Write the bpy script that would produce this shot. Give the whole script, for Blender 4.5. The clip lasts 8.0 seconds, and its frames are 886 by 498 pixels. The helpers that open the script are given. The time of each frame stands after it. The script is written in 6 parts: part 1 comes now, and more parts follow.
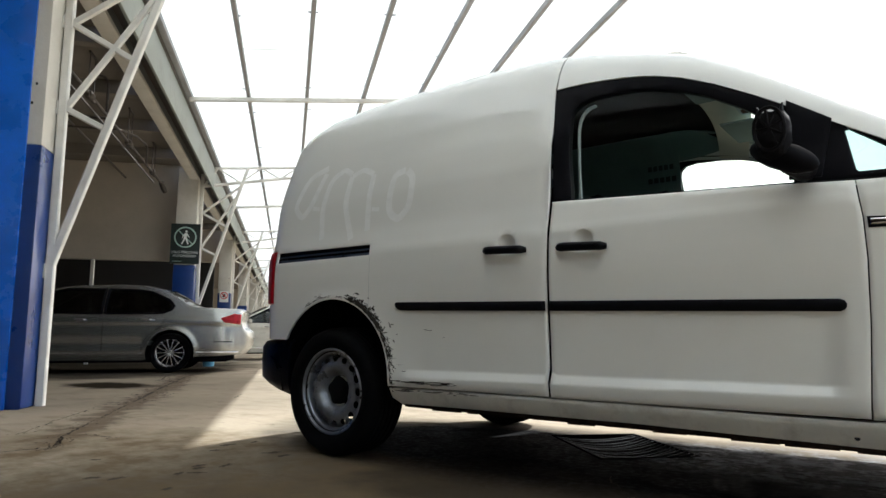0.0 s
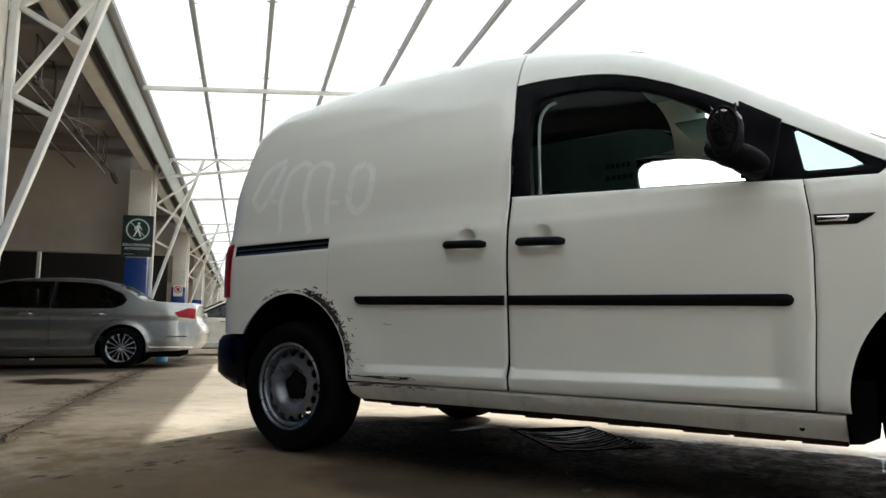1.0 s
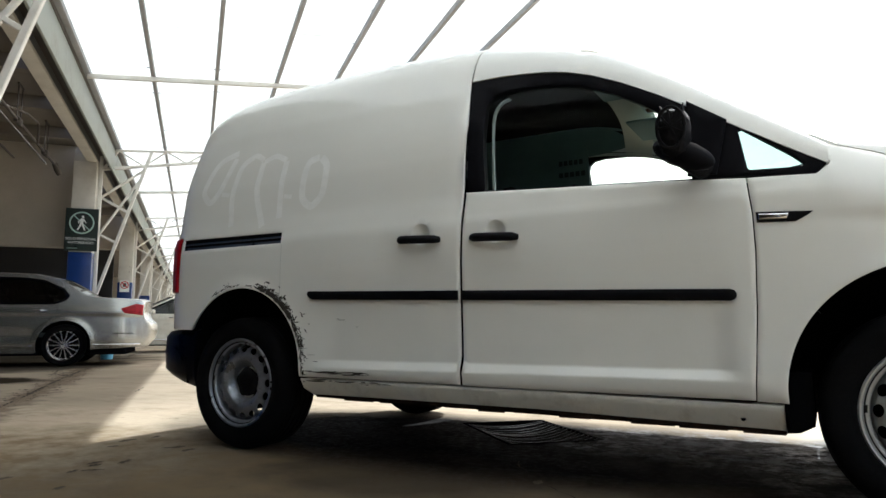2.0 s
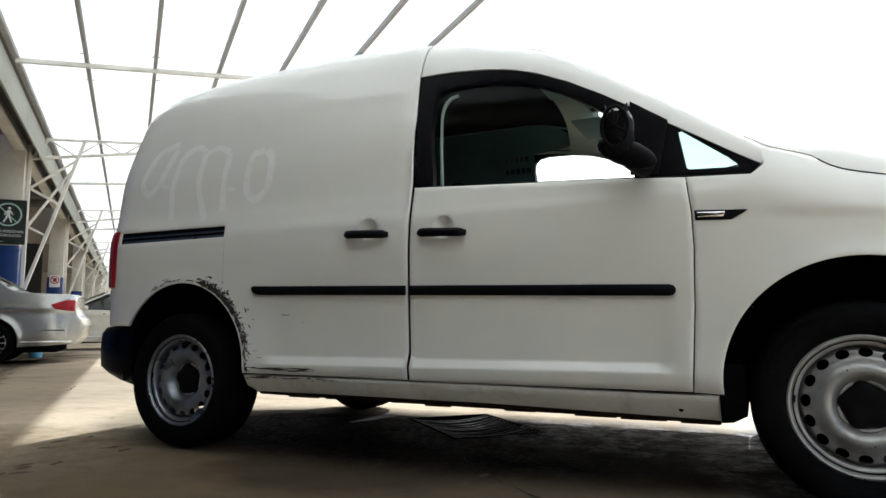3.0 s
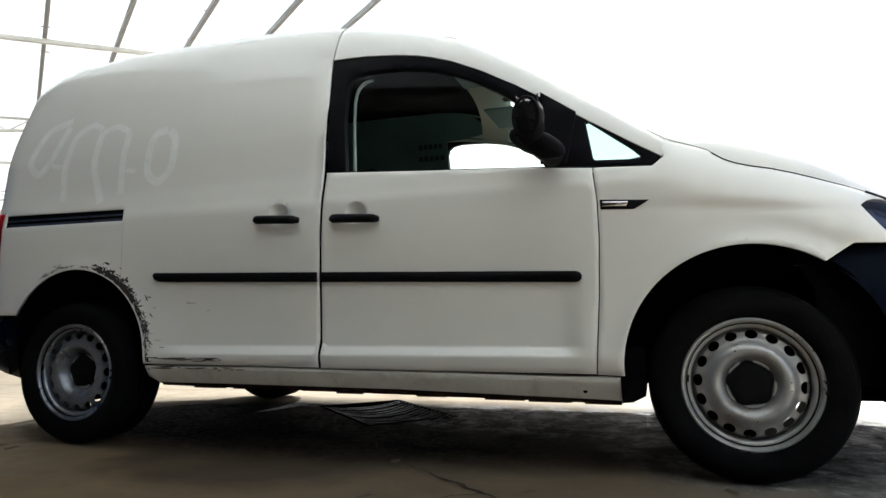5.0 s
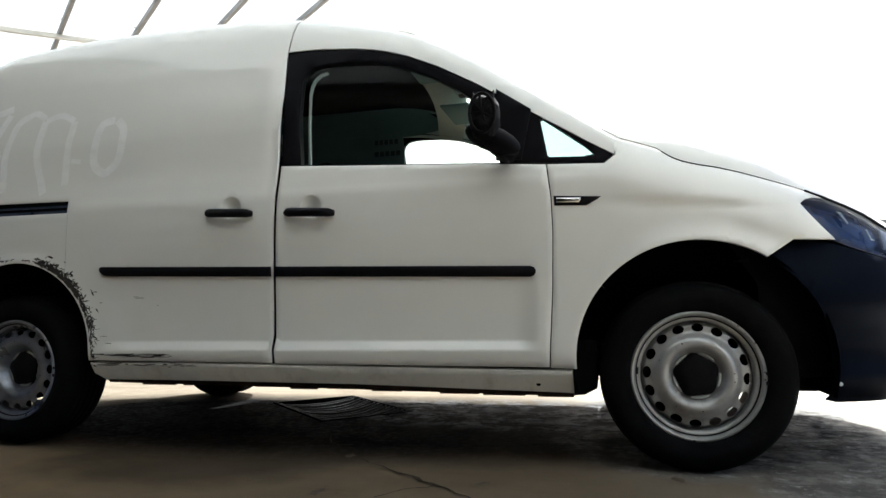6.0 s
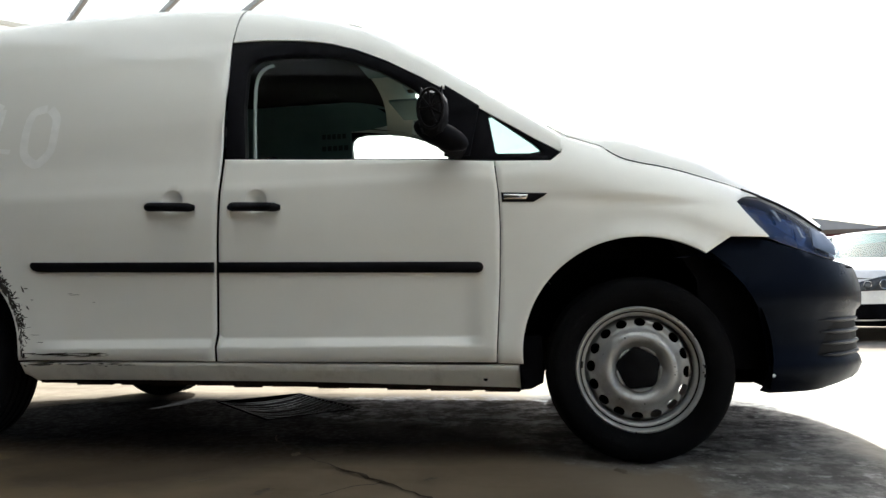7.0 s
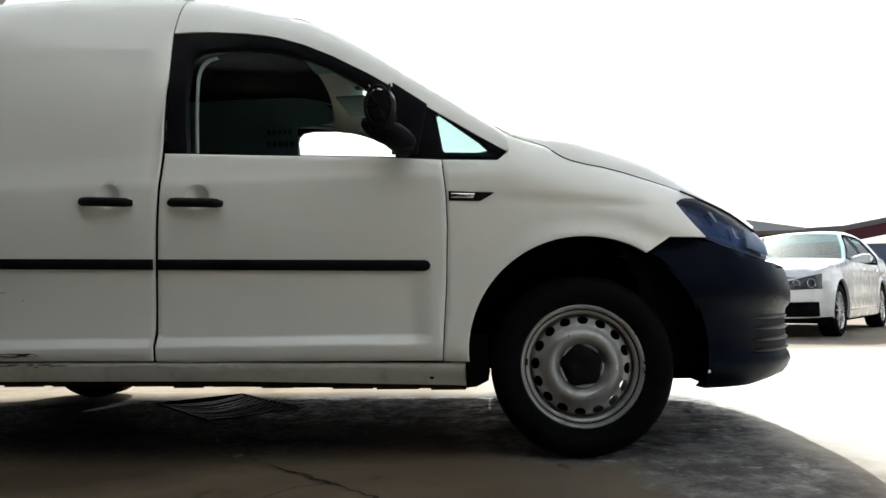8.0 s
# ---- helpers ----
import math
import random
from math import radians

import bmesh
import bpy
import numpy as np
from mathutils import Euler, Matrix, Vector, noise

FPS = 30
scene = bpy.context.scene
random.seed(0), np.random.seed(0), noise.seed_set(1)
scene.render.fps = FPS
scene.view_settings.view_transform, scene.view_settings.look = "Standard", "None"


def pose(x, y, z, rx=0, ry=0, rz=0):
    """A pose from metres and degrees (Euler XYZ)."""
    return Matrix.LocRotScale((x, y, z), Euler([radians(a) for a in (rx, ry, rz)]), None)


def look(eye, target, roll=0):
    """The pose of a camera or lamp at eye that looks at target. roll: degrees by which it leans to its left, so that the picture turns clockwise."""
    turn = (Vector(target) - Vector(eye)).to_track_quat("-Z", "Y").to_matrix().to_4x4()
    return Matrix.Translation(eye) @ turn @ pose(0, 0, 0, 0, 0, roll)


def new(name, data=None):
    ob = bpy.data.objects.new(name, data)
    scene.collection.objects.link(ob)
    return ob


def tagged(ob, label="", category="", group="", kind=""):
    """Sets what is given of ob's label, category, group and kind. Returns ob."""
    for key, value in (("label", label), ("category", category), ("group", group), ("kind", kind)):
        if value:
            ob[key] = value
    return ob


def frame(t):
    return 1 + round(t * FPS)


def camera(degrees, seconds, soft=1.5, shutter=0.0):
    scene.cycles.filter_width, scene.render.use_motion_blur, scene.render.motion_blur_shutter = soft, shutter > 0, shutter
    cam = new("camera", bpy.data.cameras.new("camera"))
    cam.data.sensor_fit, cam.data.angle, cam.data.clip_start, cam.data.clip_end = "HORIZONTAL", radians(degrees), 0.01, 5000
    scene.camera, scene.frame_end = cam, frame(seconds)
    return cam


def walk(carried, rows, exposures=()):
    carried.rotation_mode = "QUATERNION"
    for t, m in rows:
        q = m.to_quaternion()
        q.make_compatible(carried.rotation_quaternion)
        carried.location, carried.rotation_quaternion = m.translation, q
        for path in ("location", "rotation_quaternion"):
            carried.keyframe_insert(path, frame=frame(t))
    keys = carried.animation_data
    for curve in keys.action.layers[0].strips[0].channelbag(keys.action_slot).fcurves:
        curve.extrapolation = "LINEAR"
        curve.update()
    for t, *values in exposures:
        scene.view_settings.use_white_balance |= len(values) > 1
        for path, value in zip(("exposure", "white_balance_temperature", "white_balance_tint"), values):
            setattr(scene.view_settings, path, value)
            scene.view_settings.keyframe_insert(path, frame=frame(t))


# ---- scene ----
EXPOSURE = [(0.0, 1.12), (2.0, 1.18), (4.0, 1.2), (6.5, 1.22), (7.2, 1.2), (7.6, 1.1), (8.0, 0.83)]
cam = camera(67.4, 8.0)
PATH = [
    (0, (2.417, -2.239, 0.561), (1.214, -0.663, 0.828), 0.0),
    (0.5, (2.416, -2.237, 0.556), (1.262, -0.625, 0.815), -0.0),
    (1, (2.414, -2.238, 0.558), (1.309, -0.59, 0.81), -0.0),
    (1.5, (2.421, -2.236, 0.557), (1.366, -0.554, 0.802), -0.1),
    (3, (2.411, -2.243, 0.552), (1.564, -0.445, 0.778), -0.4),
    (3.5, (2.411, -2.242, 0.552), (1.63, -0.413, 0.767), -0.5),
    (4, (2.411, -2.243, 0.554), (1.695, -0.387, 0.756), -0.7),
    (4.5, (2.413, -2.238, 0.555), (1.749, -0.362, 0.746), -0.8),
    (6, (2.41, -2.25, 0.545), (1.934, -0.315, 0.716), -0.9),
    (6.5, (2.413, -2.243, 0.544), (2.005, -0.292, 0.709), -1.0),
    (7, (2.412, -2.244, 0.544), (2.086, -0.277, 0.701), -1.1),
    (7.5, (2.412, -2.242, 0.544), (2.17, -0.263, 0.695), -1.1),
    (8, (2.412, -2.244, 0.544), (2.244, -0.256, 0.693), -1.1),
]
walk(cam, [(t, look(eye, target, roll)) for t, eye, target, roll in PATH], exposures=[(t, ev, 5900, 5) for t, ev in EXPOSURE])

# world and light
SUN_UP, SUN_SIDE = 39.0, 4.0
world = bpy.data.worlds.new("sky_world")
world.use_nodes = True
scene.world = world
wn = world.node_tree
sky = wn.nodes.new("ShaderNodeTexSky")
sky.sky_type = "NISHITA"
sky.sun_disc = False
sky.sun_elevation, sky.sun_rotation = radians(SUN_UP), radians(SUN_SIDE)
sky.air_density, sky.dust_density, sky.ozone_density = 0.8, 6.0, 0.6
wn.links.new(sky.outputs["Color"], wn.nodes["Background"].inputs["Color"])
wn.nodes["Background"].inputs["Strength"].default_value = 0.13
sun_data = bpy.data.lights.new("sun", "SUN")
sun_data.energy, sun_data.angle, sun_data.color = 5.0, radians(0.55), (1.0, 0.96, 0.90)
sun = new("sun", sun_data)
se, sa = radians(SUN_UP), radians(SUN_SIDE)
sun.matrix_world = look((0, 0, 0), (-math.cos(se) * math.sin(sa), -math.cos(se) * math.cos(sa), -math.sin(se)))


# ---- materials ----
def material(name, colour, rough=0.5, metal=0.0, vary=0.12, scale=6.0, fine=90.0, bump=0.0, coat=0.0, dirt=None, dirt_amount=0.0,
             dirt_scale=2.0, rough_vary=0.1, gloss=0.5, sheen=(1, 1, 1), coat_rough=0.06):
    """Two scales of tone, a stain colour with a shape of its own, fine relief."""
    m = bpy.data.materials.new(name)
    m.use_nodes = True
    nt = m.node_tree
    b = nt.nodes["Principled BSDF"]
    co = nt.nodes.new("ShaderNodeTexCoord").outputs["Object"]

    def noise_tex(s, detail=6.0, roughness=0.6):
        n = nt.nodes.new("ShaderNodeTexNoise")
        n.inputs["Scale"].default_value = s
        n.inputs["Detail"].default_value = detail
        n.inputs["Roughness"].default_value = roughness
        nt.links.new(co, n.inputs["Vector"])
        return n.outputs["Fac"]

    def ranged(v, a, c, lo, hi):
        r = nt.nodes.new("ShaderNodeMapRange")
        for k, x in zip(("From Min", "From Max", "To Min", "To Max"), (a, c, lo, hi)):
            r.inputs[k].default_value = x
        nt.links.new(v, r.inputs["Value"])
        return r.outputs["Result"]

    def mixed(fac, a, c, blend="MIX"):
        x = nt.nodes.new("ShaderNodeMix")
        x.data_type, x.blend_type = "RGBA", blend
        for key, v in ((0, fac), (6, a), (7, c)):
            if hasattr(v, "is_linked"):
                nt.links.new(v, x.inputs[key])
            else:
                x.inputs[key].default_value = v
        return x.outputs[2]

    big, small = noise_tex(scale), noise_tex(fine, 3.0)
    dark = tuple(c * (1 - 2 * vary) for c in colour) + (1,)
    light = tuple(min(1, c * (1 + vary)) for c in colour) + (1,)
    col = mixed(ranged(big, 0.3, 0.7, 0, 1), dark, light)
    col = mixed(ranged(small, 0.3, 0.7, 0, vary * 1.6), col, tuple(c * 0.6 for c in colour) + (1,))
    if dirt:
        d = noise_tex(dirt_scale, 9.0, 0.68)
        col = mixed(ranged(d, 0.5, 0.68, 0, dirt_amount), col, (*dirt, 1))
    nt.links.new(col, b.inputs["Base Color"])
    nt.links.new(ranged(big, 0.3, 0.7, max(0.02, rough - rough_vary), min(1, rough + rough_vary)), b.inputs["Roughness"])
    b.inputs["Metallic"].default_value = metal
    b.inputs["Specular IOR Level"].default_value = gloss
    b.inputs["Specular Tint"].default_value = (*sheen, 1)
    b.inputs["Coat Weight"].default_value = coat
    b.inputs["Coat Roughness"].default_value = coat_rough
    if bump:
        n = nt.nodes.new("ShaderNodeBump")
        n.inputs["Strength"].default_value = bump
        n.inputs["Distance"].default_value = 0.01
        nt.links.new(small, n.inputs["Height"])
        nt.links.new(n.outputs["Normal"], b.inputs["Normal"])
    return m


def glass_material(name, tint, rough=0.0, mirror=0.85, base=0.05):
    m = bpy.data.materials.new(name)
    m.use_nodes = True
    nt = m.node_tree
    nt.nodes.remove(nt.nodes["Principled BSDF"])
    tr = nt.nodes.new("ShaderNodeBsdfTransparent")
    tr.inputs["Color"].default_value = (*tint, 1)
    gl = nt.nodes.new("ShaderNodeBsdfGlossy")
    gl.inputs["Roughness"].default_value = 0.02 + rough
    mix = nt.nodes.new("ShaderNodeMixShader")
    lw = nt.nodes.new("ShaderNodeLayerWeight")
    lw.inputs["Blend"].default_value = 0.5
    pw = nt.nodes.new("ShaderNodeMath")
    pw.operation = "POWER"
    pw.inputs[1].default_value = 5.0
    nt.links.new(lw.outputs["Facing"], pw.inputs[0])
    sc_ = nt.nodes.new("ShaderNodeMath")
    sc_.operation = "MULTIPLY_ADD"
    sc_.inputs[1].default_value, sc_.inputs[2].default_value = mirror, base
    nt.links.new(pw.outputs[0], sc_.inputs[0])
    nt.links.new(sc_.outputs[0], mix.inputs["Fac"])
    nt.links.new(tr.outputs["BSDF"], mix.inputs[1])
    nt.links.new(gl.outputs["BSDF"], mix.inputs[2])
    nt.links.new(mix.outputs["Shader"], nt.nodes["Material Output"].inputs["Surface"])
    return m


def sheet_material():
    m = bpy.data.materials.new("translucent_sheet")
    m.use_nodes = True
    nt = m.node_tree
    nt.nodes.remove(nt.nodes["Principled BSDF"])
    t = nt.nodes.new("ShaderNodeBsdfTranslucent")
    t.inputs["Color"].default_value = (0.72, 0.73, 0.72, 1)
    d = nt.nodes.new("ShaderNodeBsdfDiffuse")
    d.inputs["Color"].default_value = (0.8, 0.82, 0.8, 1)
    mix = nt.nodes.new("ShaderNodeMixShader")
    mix.inputs["Fac"].default_value = 0.12
    nt.links.new(t.outputs["BSDF"], mix.inputs[1])
    nt.links.new(d.outputs["BSDF"], mix.inputs[2])
    nt.links.new(mix.outputs["Shader"], nt.nodes["Material Output"].inputs["Surface"])
    return m


VAN_WHITE = material("van_white_paint", (0.815, 0.815, 0.772), 0.30, vary=0.012, scale=1.4, fine=240, coat=0.8,
                     dirt=(0.50, 0.48, 0.42), dirt_amount=0.05, dirt_scale=1.6, rough_vary=0.02, coat_rough=0.035)
SILL_WHITE = material("dusty_sill_paint", (0.74, 0.73, 0.67), 0.4, vary=0.06, scale=5, fine=180, coat=0.15,
                      dirt=(0.28, 0.235, 0.18), dirt_amount=0.42, dirt_scale=8)
BLACK_PLASTIC = material("black_moulded_plastic", (0.006, 0.006, 0.008), 0.5, vary=0.2, scale=10, fine=400, bump=0.1, gloss=0.10)
BUMPER_PLASTIC = material("dark_grained_bumper_plastic", (0.0018, 0.0024, 0.0055), 0.34, vary=0.15, scale=5, fine=500, bump=0.05, gloss=0.052, sheen=(0.5, 0.68, 1.0))
SLAT_PLASTIC = material("satin_slat_plastic", (0.010, 0.010, 0.012), 0.45, vary=0.15, scale=10, gloss=0.11)
FRAME_BLACK = material("black_window_frame", (0.007, 0.007, 0.009), 0.5, vary=0.1, gloss=0.04)
INLET_GREY = material("dark_grey_inlet_plastic", (0.010, 0.010, 0.011), 0.6, vary=0.3, scale=18, gloss=0.06)
LAMP_GREY = material("dark_grey_lamp_face", (0.035, 0.038, 0.045), 0.15, vary=0.3, scale=20, coat=0.5)
HUB_BLACK = material("dull_black_hub_plastic", (0.009, 0.009, 0.010), 0.65, vary=0.2, scale=30, gloss=0.06)
# rail track steel, its bluish highlight put into the colour
RAIL_HIGHLIGHT = material("blue_grey_rail_highlight", (0.10, 0.13, 0.19), 0.35, metal=0.6, vary=0.15, scale=6)
# near-black that puts deep shade into recesses; black trim uses it too
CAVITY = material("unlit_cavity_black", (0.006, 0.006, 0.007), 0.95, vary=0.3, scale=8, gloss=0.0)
TYRE = material("tyre_rubber", (0.0055, 0.0055, 0.006), 0.8, vary=0.25, scale=14, fine=200, bump=0.2, dirt=(0.02, 0.018, 0.016), dirt_amount=0.12, dirt_scale=9, gloss=0.05)
STEEL_RIM = material("silver_painted_steel", (0.43, 0.435, 0.43), 0.38, metal=0.5, vary=0.10, scale=9, fine=150, dirt=(0.13, 0.11, 0.09), dirt_amount=0.6, dirt_scale=7)
# darker copy of the rim paint: rear wheel's shade and blue reflection
REAR_RIM = material("shaded_blue_grey_steel", (0.27, 0.29, 0.33), 0.32, metal=0.7, vary=0.12, scale=9, fine=150, dirt=(0.05, 0.045, 0.04), dirt_amount=0.6, dirt_scale=9)
RUST = material("rusty_underside", (0.03, 0.018, 0.012), 0.9, vary=0.4, scale=20, bump=0.3, gloss=0.1)
SCUFF = material("scraped_dark_mark", (0.026, 0.022, 0.017), 0.8, vary=0.5, scale=30)
GHOST = material("faded_marking_residue", (0.875, 0.88, 0.855), 0.50, vary=0.04, scale=20)
GLASS = glass_material("window_glass", (0.72, 0.78, 0.76), base=0.012)
CLEAR = glass_material("lamp_lens", (0.80, 0.85, 0.93), mirror=0.6, base=0.02)
TINTED_GLASS = glass_material("blue_green_tinted_glass", (0.48, 0.66, 0.68), mirror=0.3)
QUARTER_GLASS = glass_material("blue_green_quarter_glass", (0.25, 0.36, 0.37), mirror=0.3)
DARK_GLASS = glass_material("shaded_car_glass", (0.16, 0.18, 0.18))
HEADLINER = material("beige_headliner", (0.72, 0.67, 0.57), 0.9, vary=0.05, scale=8, bump=0.1)
TRIM = material("charcoal_cabin_trim", (0.03, 0.045, 0.045), 0.7, vary=0.15, scale=6)
BAY_WALL = material("grey_green_bay_lining", (0.13, 0.20, 0.195), 0.7, vary=0.12, scale=3)
# near-black wall colour that holds the deck's deep shade
SHADE_WALL = material("near_black_deck_shade", (0.013, 0.012, 0.011), 0.9, vary=0.25, scale=0.8)
SILL_RUST = material("red_brown_rust", (0.085, 0.032, 0.018), 0.9, vary=0.35, scale=30, bump=0.3, gloss=0.1)
SEAT = material("dark_seat_fabric", (0.010, 0.011, 0.012), 0.95, vary=0.2, scale=12, bump=0.2, gloss=0.1)
LIGHT_TRIM = material("pale_grey_guide", (0.45, 0.47, 0.46), 0.5, vary=0.08)
# pale tone for the sky's reflection at the headlamp's end
LENS_GLARE = material("pale_lens_glare", (0.11, 0.13, 0.165), 0.4, vary=0.1, scale=9)
CHROME = material("chrome", (0.75, 0.75, 0.75), 0.12, metal=1.0, vary=0.03, rough_vary=0.03)
RED_LENS = material("red_lamp_lens", (0.32, 0.003, 0.009), 0.35, vary=0.3, scale=14, coat=0.1, gloss=0.2)
LAMP_DARK = material("smoked_lamp_housing", (0.003, 0.017, 0.080), 0.25, vary=0.15, coat=0.1)
STEEL_WHITE = material("white_painted_steelwork", (0.72, 0.71, 0.67), 0.5, vary=0.06, scale=3, fine=60, dirt=(0.35, 0.31, 0.25), dirt_amount=0.35, dirt_scale=2.5)
PURLIN = material("grey_weathered_purlin", (0.30, 0.31, 0.325), 0.6, vary=0.10, scale=3, dirt=(0.19, 0.18, 0.17), dirt_amount=0.4)
CONCRETE_WHITE = material("white_painted_concrete", (0.62, 0.60, 0.54), 0.85, vary=0.06, scale=1.6, fine=40, bump=0.15, dirt=(0.32, 0.29, 0.24), dirt_amount=0.4, dirt_scale=0.9)
BLUE_PAINT = material("glossy_blue_paint", (0.004, 0.036, 0.20), 0.34, vary=0.12, scale=2.5, coat=0.12, dirt=(0.012, 0.035, 0.12), dirt_amount=0.3)
BLUE_BOARD = material("bright_blue_board", (0.012, 0.16, 0.80), 0.28, vary=0.18, scale=1.8, coat=0.4)
FASCIA = material("grey_green_fascia_sheet", (0.30, 0.33, 0.30), 0.55, vary=0.08, scale=2, dirt=(0.16, 0.15, 0.12), dirt_amount=0.4)
WALL_BEIGE = material("beige_rendered_wall", (0.50, 0.45, 0.37), 0.9, vary=0.05, scale=0.8, fine=30, bump=0.2, dirt=(0.3, 0.26, 0.2), dirt_amount=0.3, dirt_scale=0.6)
SOFFIT = material("grey_concrete_soffit", (0.20, 0.175, 0.145), 0.9, vary=0.1, scale=1.0, bump=0.2, dirt=(0.12, 0.1, 0.08), dirt_amount=0.5)
PALE_SHED = material("pale_grey_sheeting", (0.50, 0.50, 0.48), 0.6, vary=0.08, scale=0.7)
BLUE_GREY_WALL = material("blue_grey_painted_wall", (0.20, 0.22, 0.27), 0.8, vary=0.08, scale=0.5)
RECESS = material("grey_recess_shade", (0.15, 0.15, 0.145), 0.8, vary=0.1, scale=3)
PIPE = material("grey_pipework", (0.07, 0.06, 0.05), 0.6, vary=0.15)
SHEET = sheet_material()
SIGN_DARK = material("dark_green_sign_face", (0.012, 0.022, 0.020), 0.35, vary=0.1)
SIGN_WHITE = material("white_sign_ink", (0.8, 0.82, 0.8), 0.5, vary=0.03)
SIGN_RING = material("pale_green_sign_ink", (0.45, 0.62, 0.55), 0.5, vary=0.03)
SIGN_RED = material("red_sign_ink", (0.55, 0.04, 0.05), 0.5, vary=0.03)
SILVER_PAINT = material("silver_car_paint", (0.38, 0.385, 0.375), 0.24, metal=0.85, vary=0.01, scale=2, coat=0.0, rough_vary=0.0)
CREAM_PAINT = material("cream_white_car_paint", (0.62, 0.60, 0.52), 0.3, vary=0.03, coat=0.6)
WHITE_PAINT = material("bright_white_car_paint", (0.8, 0.8, 0.78), 0.25, vary=0.02, coat=0.7)
ALLOY = material("bright_alloy", (0.62, 0.62, 0.62), 0.25, metal=0.9, vary=0.06)
MAROON = material("maroon_roof_sheet", (0.13, 0.022, 0.03), 0.7, vary=0.12, scale=0.6)
GREY_ROOF = material("grey_brown_roof_sheet", (0.22, 0.19, 0.17), 0.7, vary=0.12, scale=0.6)
IRON = material("cast_iron", (0.024, 0.024, 0.027), 0.45, metal=0.2, vary=0.5, scale=20, bump=0.5, gloss=0.07)
PIT_BLACK = material("near_black_pit", (0.006, 0.006, 0.006), 1.0, vary=0.3, scale=20, gloss=0.0)
CRACK = material("dark_crack_filling", (0.040, 0.030, 0.021), 0.95, vary=0.35, scale=14, gloss=0.05)
SPOT = material("trodden_brown_dirt", (0.098, 0.076, 0.053), 0.95, vary=0.35, scale=14, gloss=0.05)
BUCKET_BLUE = material("pale_blue_plastic", (0.10, 0.32, 0.50), 0.5, vary=0.08)


def ground_material():
    m = material("stained_shaded_concrete_floor", (0.31, 0.265, 0.205), 0.55, vary=0.10, scale=0.8, fine=38, bump=0.0,
                 dirt=(0.11, 0.09, 0.066), dirt_amount=0.45, dirt_scale=1.7, rough_vary=0.2)
    nt = m.node_tree
    b = nt.nodes["Principled BSDF"]
    col = b.inputs["Base Color"].links[0].from_socket
    co = nt.nodes.new("ShaderNodeTexCoord").outputs["Object"]

    def math_node(op, a, c):
        n = nt.nodes.new("ShaderNodeMath")
        n.operation = op
        for k, v in ((0, a), (1, c)):
            if hasattr(v, "is_linked"):
                nt.links.new(v, n.inputs[k])
            else:
                n.inputs[k].default_value = v
        return n.outputs[0]

    made = {}

    def noise_at(scale, detail=9.0, roughness=0.68):
        key = (scale, detail, roughness)
        if key not in made:
            made[key] = fresh_noise(*key)
        return made[key]

    def fresh_noise(scale, detail, roughness):
        n = nt.nodes.new("ShaderNodeTexNoise")
        n.inputs["Scale"].default_value, n.inputs["Detail"].default_value, n.inputs["Roughness"].default_value = scale, detail, roughness
        nt.links.new(co, n.inputs["Vector"])
        return n.outputs["Fac"]

    def ranged(v, a, c, lo, hi):
        r = nt.nodes.new("ShaderNodeMapRange")
        for k, x in zip(("From Min", "From Max", "To Min", "To Max"), (a, c, lo, hi)):
            r.inputs[k].default_value = x
        nt.links.new(v, r.inputs["Value"])
        return r.outputs[0]

    def over(fac, below, colour):
        mx = nt.nodes.new("ShaderNodeMix")
        mx.data_type = "RGBA"
        nt.links.new(fac, mx.inputs[0])
        nt.links.new(below, mx.inputs[6])
        mx.inputs[7].default_value = (*colour, 1)
        return mx.outputs[2]

    sep = nt.nodes.new("ShaderNodeSeparateXYZ")
    nt.links.new(co, sep.inputs[0])

    def patch(cx, cy, rx, ry, ragged, scale, strength):
        """A ragged-rimmed patch, for stains and for painted shade and glare."""
        ex = math_node("POWER", math_node("ABSOLUTE", math_node("DIVIDE", math_node("SUBTRACT", sep.outputs[0], cx), rx), 0), 2.2)
        ey = math_node("POWER", math_node("ABSOLUTE", math_node("DIVIDE", math_node("SUBTRACT", sep.outputs[1], cy), ry), 0), 2.2)
        e = math_node("ADD", math_node("ADD", ex, ey), math_node("MULTIPLY", math_node("SUBTRACT", noise_at(scale), 0.5), ragged))
        return ranged(e, 1.25, 0.45, 0.0, strength)

    fine = noise_at(42.0, 6.0, 0.75)
    mid = noise_at(7.0, 8.0, 0.7)
    # small dark drips and trodden spots
    col = over(ranged(mid, 0.62, 0.68, 0.0, 0.5), col, (0.10, 0.082, 0.062))
    col = over(ranged(fine, 0.60, 0.72, 0.0, 0.35), col, (0.12, 0.10, 0.08))
    # streaks trodden and dragged along the colonnade
    turned = nt.nodes.new("ShaderNodeMapping")
    turned.inputs["Rotation"].default_value = (0, 0, radians(8))
    turned.inputs["Scale"].default_value = (1.1, 6.0, 1.0)
    nt.links.new(co, turned.inputs["Vector"])
    drag = nt.nodes.new("ShaderNodeTexNoise")
    drag.inputs["Scale"].default_value, drag.inputs["Detail"].default_value, drag.inputs["Roughness"].default_value = 1.6, 8.0, 0.7
    nt.links.new(turned.outputs["Vector"], drag.inputs["Vector"])
    col = over(ranged(drag.outputs["Fac"], 0.52, 0.70, 0.0, 0.55), col, (0.145, 0.115, 0.085))
